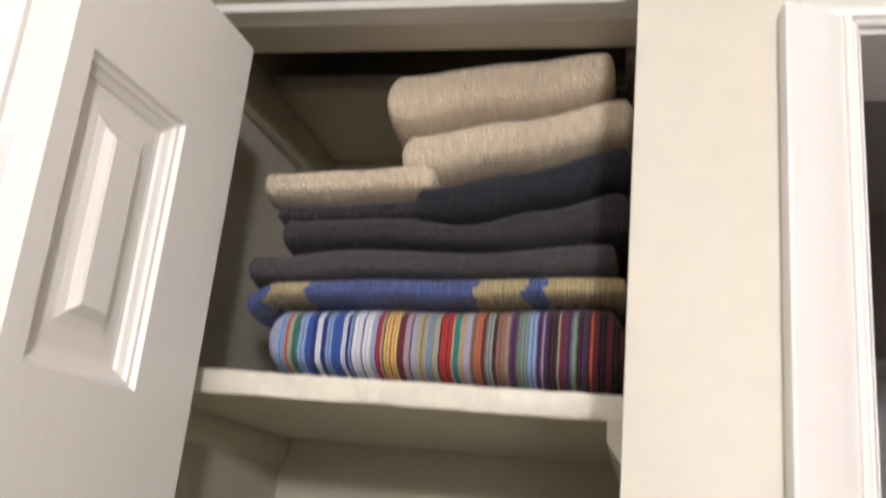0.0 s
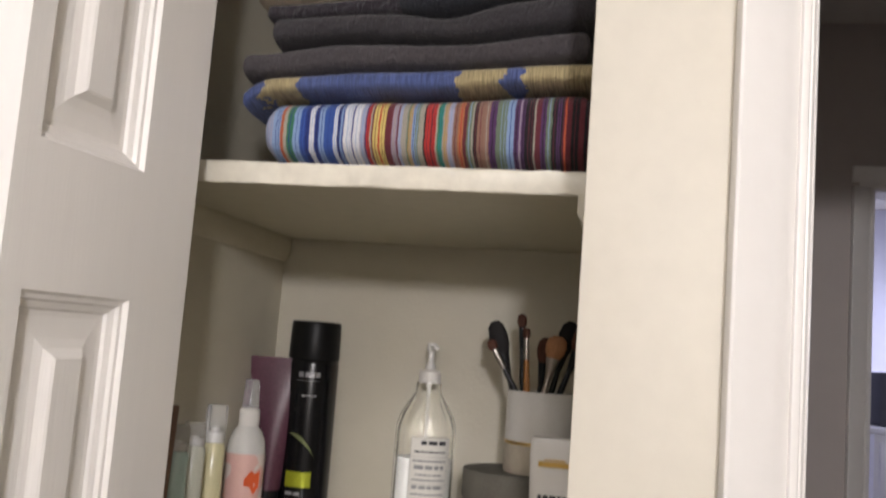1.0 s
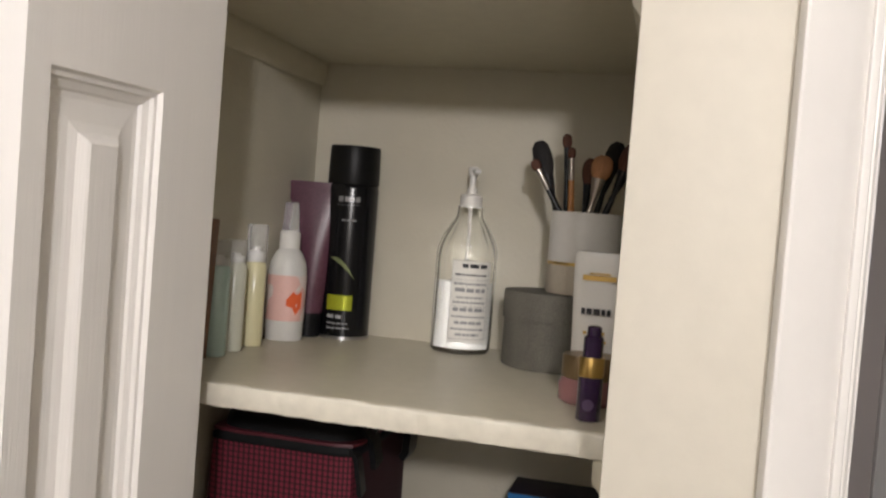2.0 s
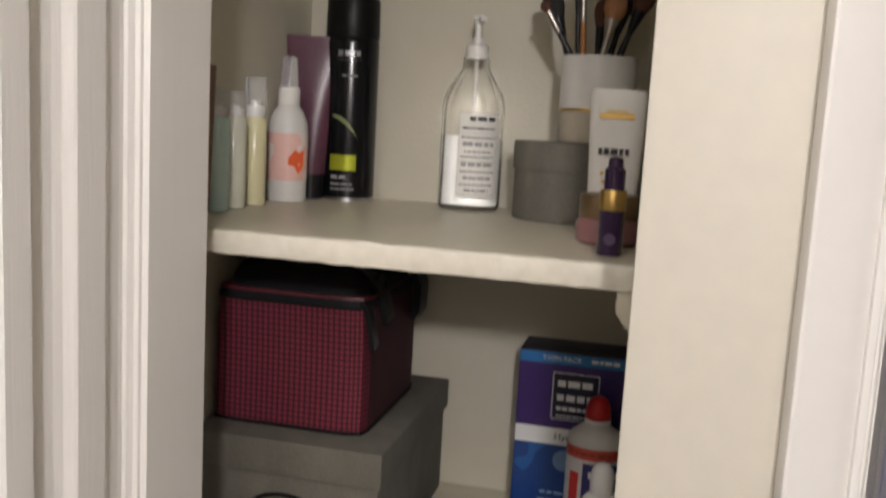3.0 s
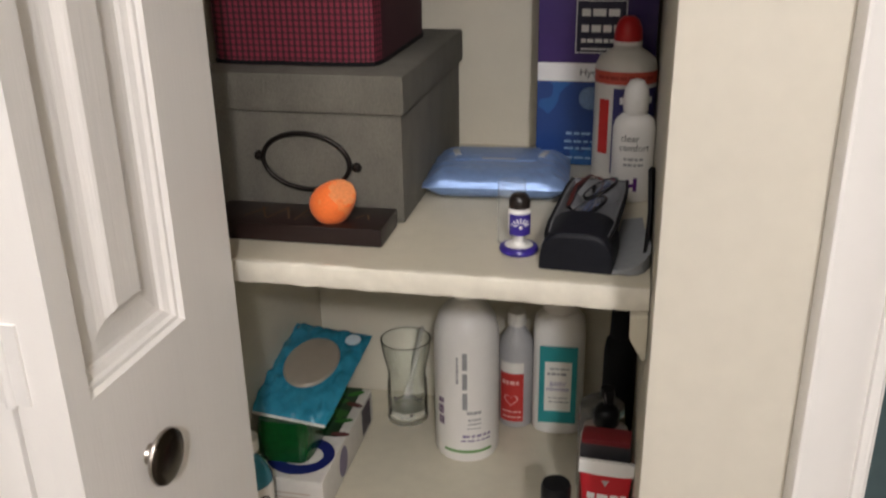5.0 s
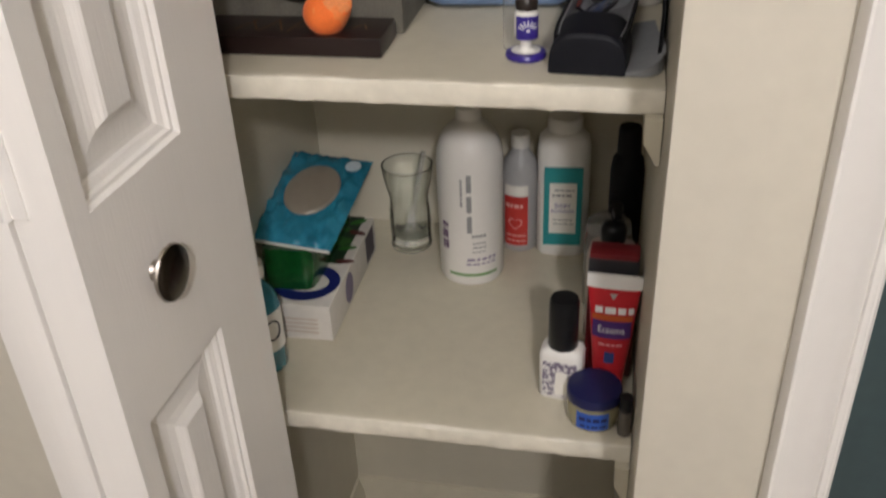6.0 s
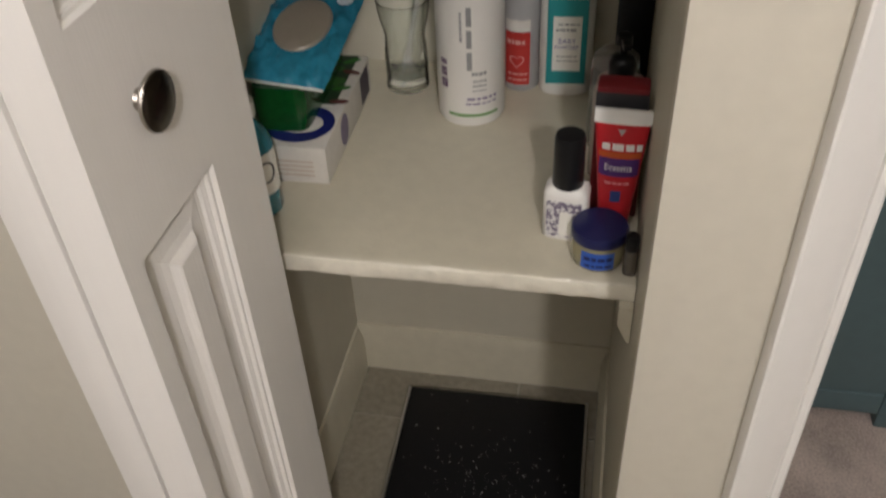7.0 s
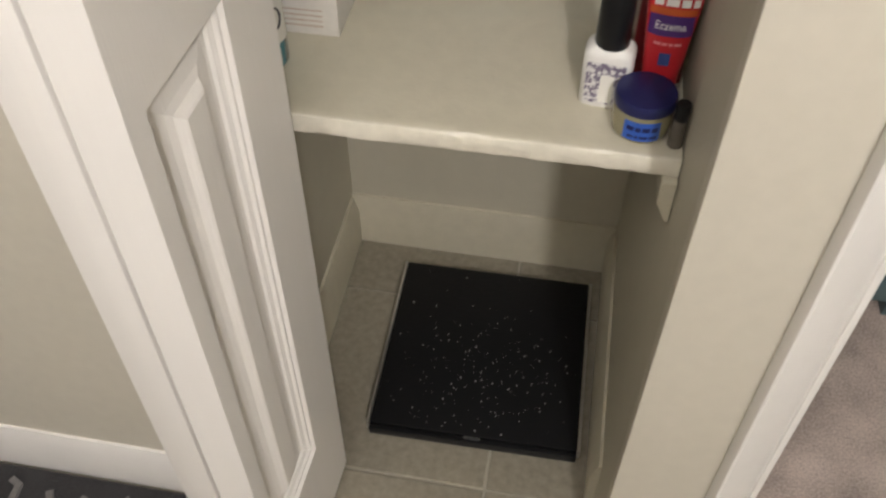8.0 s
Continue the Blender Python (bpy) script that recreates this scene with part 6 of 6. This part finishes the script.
part("label_panel", moved(flat(-0.006, 0.006, 0.008, 0.040, 2), Matrix.Translation((0.002, -0.0167, 0))), M_LABEL, ob)

# petroleum jelly jar
ob = thing("jelly_jar", "small clear jar of yellowish jelly with a navy lid", "jar", pose(0.3970, -0.369, Z4))
r = 0.0272
part("jar_body", lathe([(0, 0), (r * 0.86, 0), (r * 0.98, 0.004), (r, 0.016), (r * 0.99, 0.026), (r * 0.94, 0.031), (0, 0.031)], 36), material("yellow_jelly", (0.42, 0.37, 0.22), 0.15, var=0.05, transmission=0.3, coat=0.5), ob)
part("lid", lathe([(r * 0.97, 0.030), (r * 1.02, 0.031), (r * 1.03, 0.0385), (r * 0.98, 0.0415), (r * 0.9, 0.042), (0, 0.042)], 40), material("navy_lid", (0.014, 0.016, 0.075), 0.3, var=0.06), ob, "navy blue screw lid")
part("label", wrapped(flat(-0.0165, 0.0165, 0.006, 0.0265, 18), r, 0.0006), material("blue_label", (0.03, 0.10, 0.42), 0.35, var=0.1), ob, "bright blue label")
part("print", wrapped(prints(((0.0165, 0.008), (0.009, 0.005)), -0.014, 0.014, 97), r, 0.001), material("navy_print", (0.01, 0.015, 0.10), 0.4), ob)
ob = thing("lip_balm", "small dark lip balm stick by the closet wall", "lip balm", pose(0.4285, -0.388, Z4))
part("tube", lathe([(0, 0), (0.0068, 0), (0.007, 0.001), (0.007, 0.030), (0, 0.030)], 20), material("grey_tube", (0.16, 0.14, 0.12), 0.25, metal=0.4, var=0.2), ob)
part("cap", lathe([(0.0066, 0.030), (0.0066, 0.046), (0.006, 0.047), (0, 0.047)], 20), M_BLACK, ob)

# bathroom scale on the closet floor
ob = thing("bathroom_scale", "square black bathroom scale with silver edge strips and white flecks", "scale", pose(0.2575, -0.218, 0.0, 0, 0, 0.8))
M_SCALE = material("black_scale_top", (0.0045, 0.0045, 0.005), 0.5, var=0.2, bump=0.25, bump_scale=260, spec=0.3)
part("platform", box(-0.149, 0.149, -0.153, 0.153, 0.006, 0.0255, 0.003), M_SCALE, ob)
for s in (-1, 1):
    part("edge_strip", box(s * 0.1515 - 0.0022, s * 0.1515 + 0.0022, -0.1535, 0.1535, 0.008, 0.0262, 0.0008), material("satin_aluminium", (0.55, 0.54, 0.52), 0.35, metal=0.9), ob, "silver edge strip")
    for t in (-1, 1):
        part("foot", moved(lathe([(0, 0), (0.014, 0), (0.014, 0.006), (0, 0.006)], 16), Matrix.Translation((s * 0.12, t * 0.12, 0))), M_BLACK, ob)
part("front_lip", box(-0.149, 0.149, -0.161, -0.1535, 0.006, 0.0215, 0.002), M_BLACK, ob)
part("badge", box(-0.012, 0.012, -0.1575, -0.150, 0.0214, 0.0232, 0.0004), material("grey_badge", (0.10, 0.10, 0.10), 0.3, metal=0.5), ob)
rnd = random.Random(5)
fl = bmesh.new()
M_FLECK = material("white_fleck", (0.24, 0.235, 0.23), 0.4, var=0.5)
for i in range(290):
    x, y = rnd.gauss(0.0, 0.078), rnd.gauss(-0.04, 0.07)
    if abs(x) > 0.142 or abs(y) > 0.146:
        continue
    rr, a = rnd.uniform(0.0003, 0.0008), rnd.gauss(1.57, 0.5)
    k = rnd.uniform(1, 2.6)
    fl.faces.new([fl.verts.new((x + rr * k * math.cos(a + q) * (1 if j % 2 else 0.6), y + rr * math.sin(a + q) * k, 0.0258)) for j, q in enumerate((0, 1.3, 2.6, 3.9, 5.2))])
tagged(part("flecks", fl, M_FLECK, ob, "tiny white flecks"), kind="stuff")

# dark patterned bath mat on the room floor
ob = thing("bath_mat", "charcoal bath mat with a raised swirl pattern", "mat", pose(-0.53, -0.79, 0.0))
M_MAT = material("charcoal_pile", (0.028, 0.026, 0.028), 0.95, var=0.3, scale=60, bump=1.0, bump_scale=400, sheen=0.2)
M_MATL = material("grey_pile", (0.17, 0.16, 0.155), 0.95, var=0.3, scale=60, bump=1.0, bump_scale=400, sheen=0.2)
part("base", box(-0.42, 0.42, -0.27, 0.27, 0.0, 0.012, 0.004), M_MAT, ob)
for i in range(14):
    for j in range(7):
        cx, cy = -0.40 + 0.060 * i, -0.235 + 0.075 * j
        pts = [(cx + 0.028 * t + 0.006 * math.sin(6 * t + j), cy + 0.034 * math.sin(2.4 * t + i), 0.0125 + 0.003 * (1 - t * t)) for t in (-1, -0.6, -0.2, 0.2, 0.6, 1)]
        part("swirl", strap(pts, 0.010, 0.006), M_MATL, ob)

# teal painted cabinet in the next room
ob = thing("painted_cabinet", "dusty teal painted wooden cabinet on short bracket feet", "cabinet", pose(0.86, -0.02, 0.004))
M_TEALP = material("teal_paint", (0.085, 0.130, 0.140), 0.45, var=0.08, scale=12, bump=0.1)
part("case", box(-0.22, 0.30, 0.0, 0.36, 0.055, 0.86, 0.003), M_TEALP, ob)
part("top", box(-0.235, 0.315, -0.014, 0.372, 0.86, 0.885, 0.004), M_TEALP, ob)
for x0, x1 in ((-0.22, -0.17), (0.012, 0.062), (0.25, 0.30)):
    part("foot", box(x0, x1, -0.006, 0.045, 0.0, 0.060, 0.003), M_TEALP, ob)
for x0, x1 in ((-0.215, 0.012), (0.062, 0.25)):
    part("apron", box(x0, x1, -0.004, 0.016, 0.030, 0.075, 0.003), M_TEALP, ob)
part("post", box(0.012, 0.062, -0.006, 0.0, 0.06, 0.86, 0.002), M_TEALP, ob)
ob = thing("folded_cloth", "folded pinkish-brown cloth on the teal cabinet", "cloth", pose(0.80, 0.13, 0.8895))
part("cloth", soft_pack(0.24, 0.16, 0.05), material("pink_cloth", (0.28, 0.12, 0.11), 0.9, var=0.15, bump=0.5), ob)

# tall white chest with a dark box, in the far room
ob = thing("white_chest", "tall white painted chest of drawers by the far wall", "chest", pose(1.72, 2.75, 0.004))
M_CHEST = material("chest_paint", (0.72, 0.72, 0.74), 0.4, var=0.03)
part("case", box(-0.30, 0.40, 0.0, 0.42, 0.0, 1.38, 0.004), M_CHEST, ob)
part("top", box(-0.32, 0.42, -0.02, 0.43, 1.38, 1.405, 0.005), M_CHEST, ob)
for k in range(5):
    dr = part("drawer", box(-0.28, 0.38, -0.018, 0.002, 0.06 + 0.262 * k, 0.30 + 0.262 * k, 0.004), M_CHEST, ob)
    for x in (-0.17, 0.27):
        part("knob", moved(lathe([(0.006, 0), (0.006, 0.014), (0.015, 0.018), (0.013, 0.026), (0, 0.028)], 16), Matrix.Translation((x, -0.018, 0.18 + 0.262 * k)) @ pose(0, 0, 0, 90, 0, 0)), M_BLACK, dr)
ob = thing("dark_basket", "dark box standing on the white chest", "box", pose(1.66, 2.95, 1.4095))
part("body", box(-0.20, 0.20, -0.12, 0.12, 0, 0.22, 0.01), material("dark_cloth", (0.05, 0.05, 0.06), 0.8, var=0.2, bump=0.4), ob)

# bathroom floor: slab of grout with stone tiles
floor_ob = structure("floor", box(-1.7, 2.5, -2.5, 0.02, -0.06, -0.003), M_GROUT, "grey-beige stone-look tile floor with pale grout", "floor")
tile_me = mesh_of("tile", box(0.002, 0.318, 0.002, 0.318, -0.008, 0.0, 0.0012, 1), M_TILE)
for i in range(-6, 7):
    for j in range(-7, 2):
        x, y = 0.288 + 0.32 * i, -0.437 + 0.32 * j
        if x > 0.45 and y > -0.7:
            continue
        t = new("tile", tile_me)
        t.parent = floor_ob
        t.location = (x, y, 0)
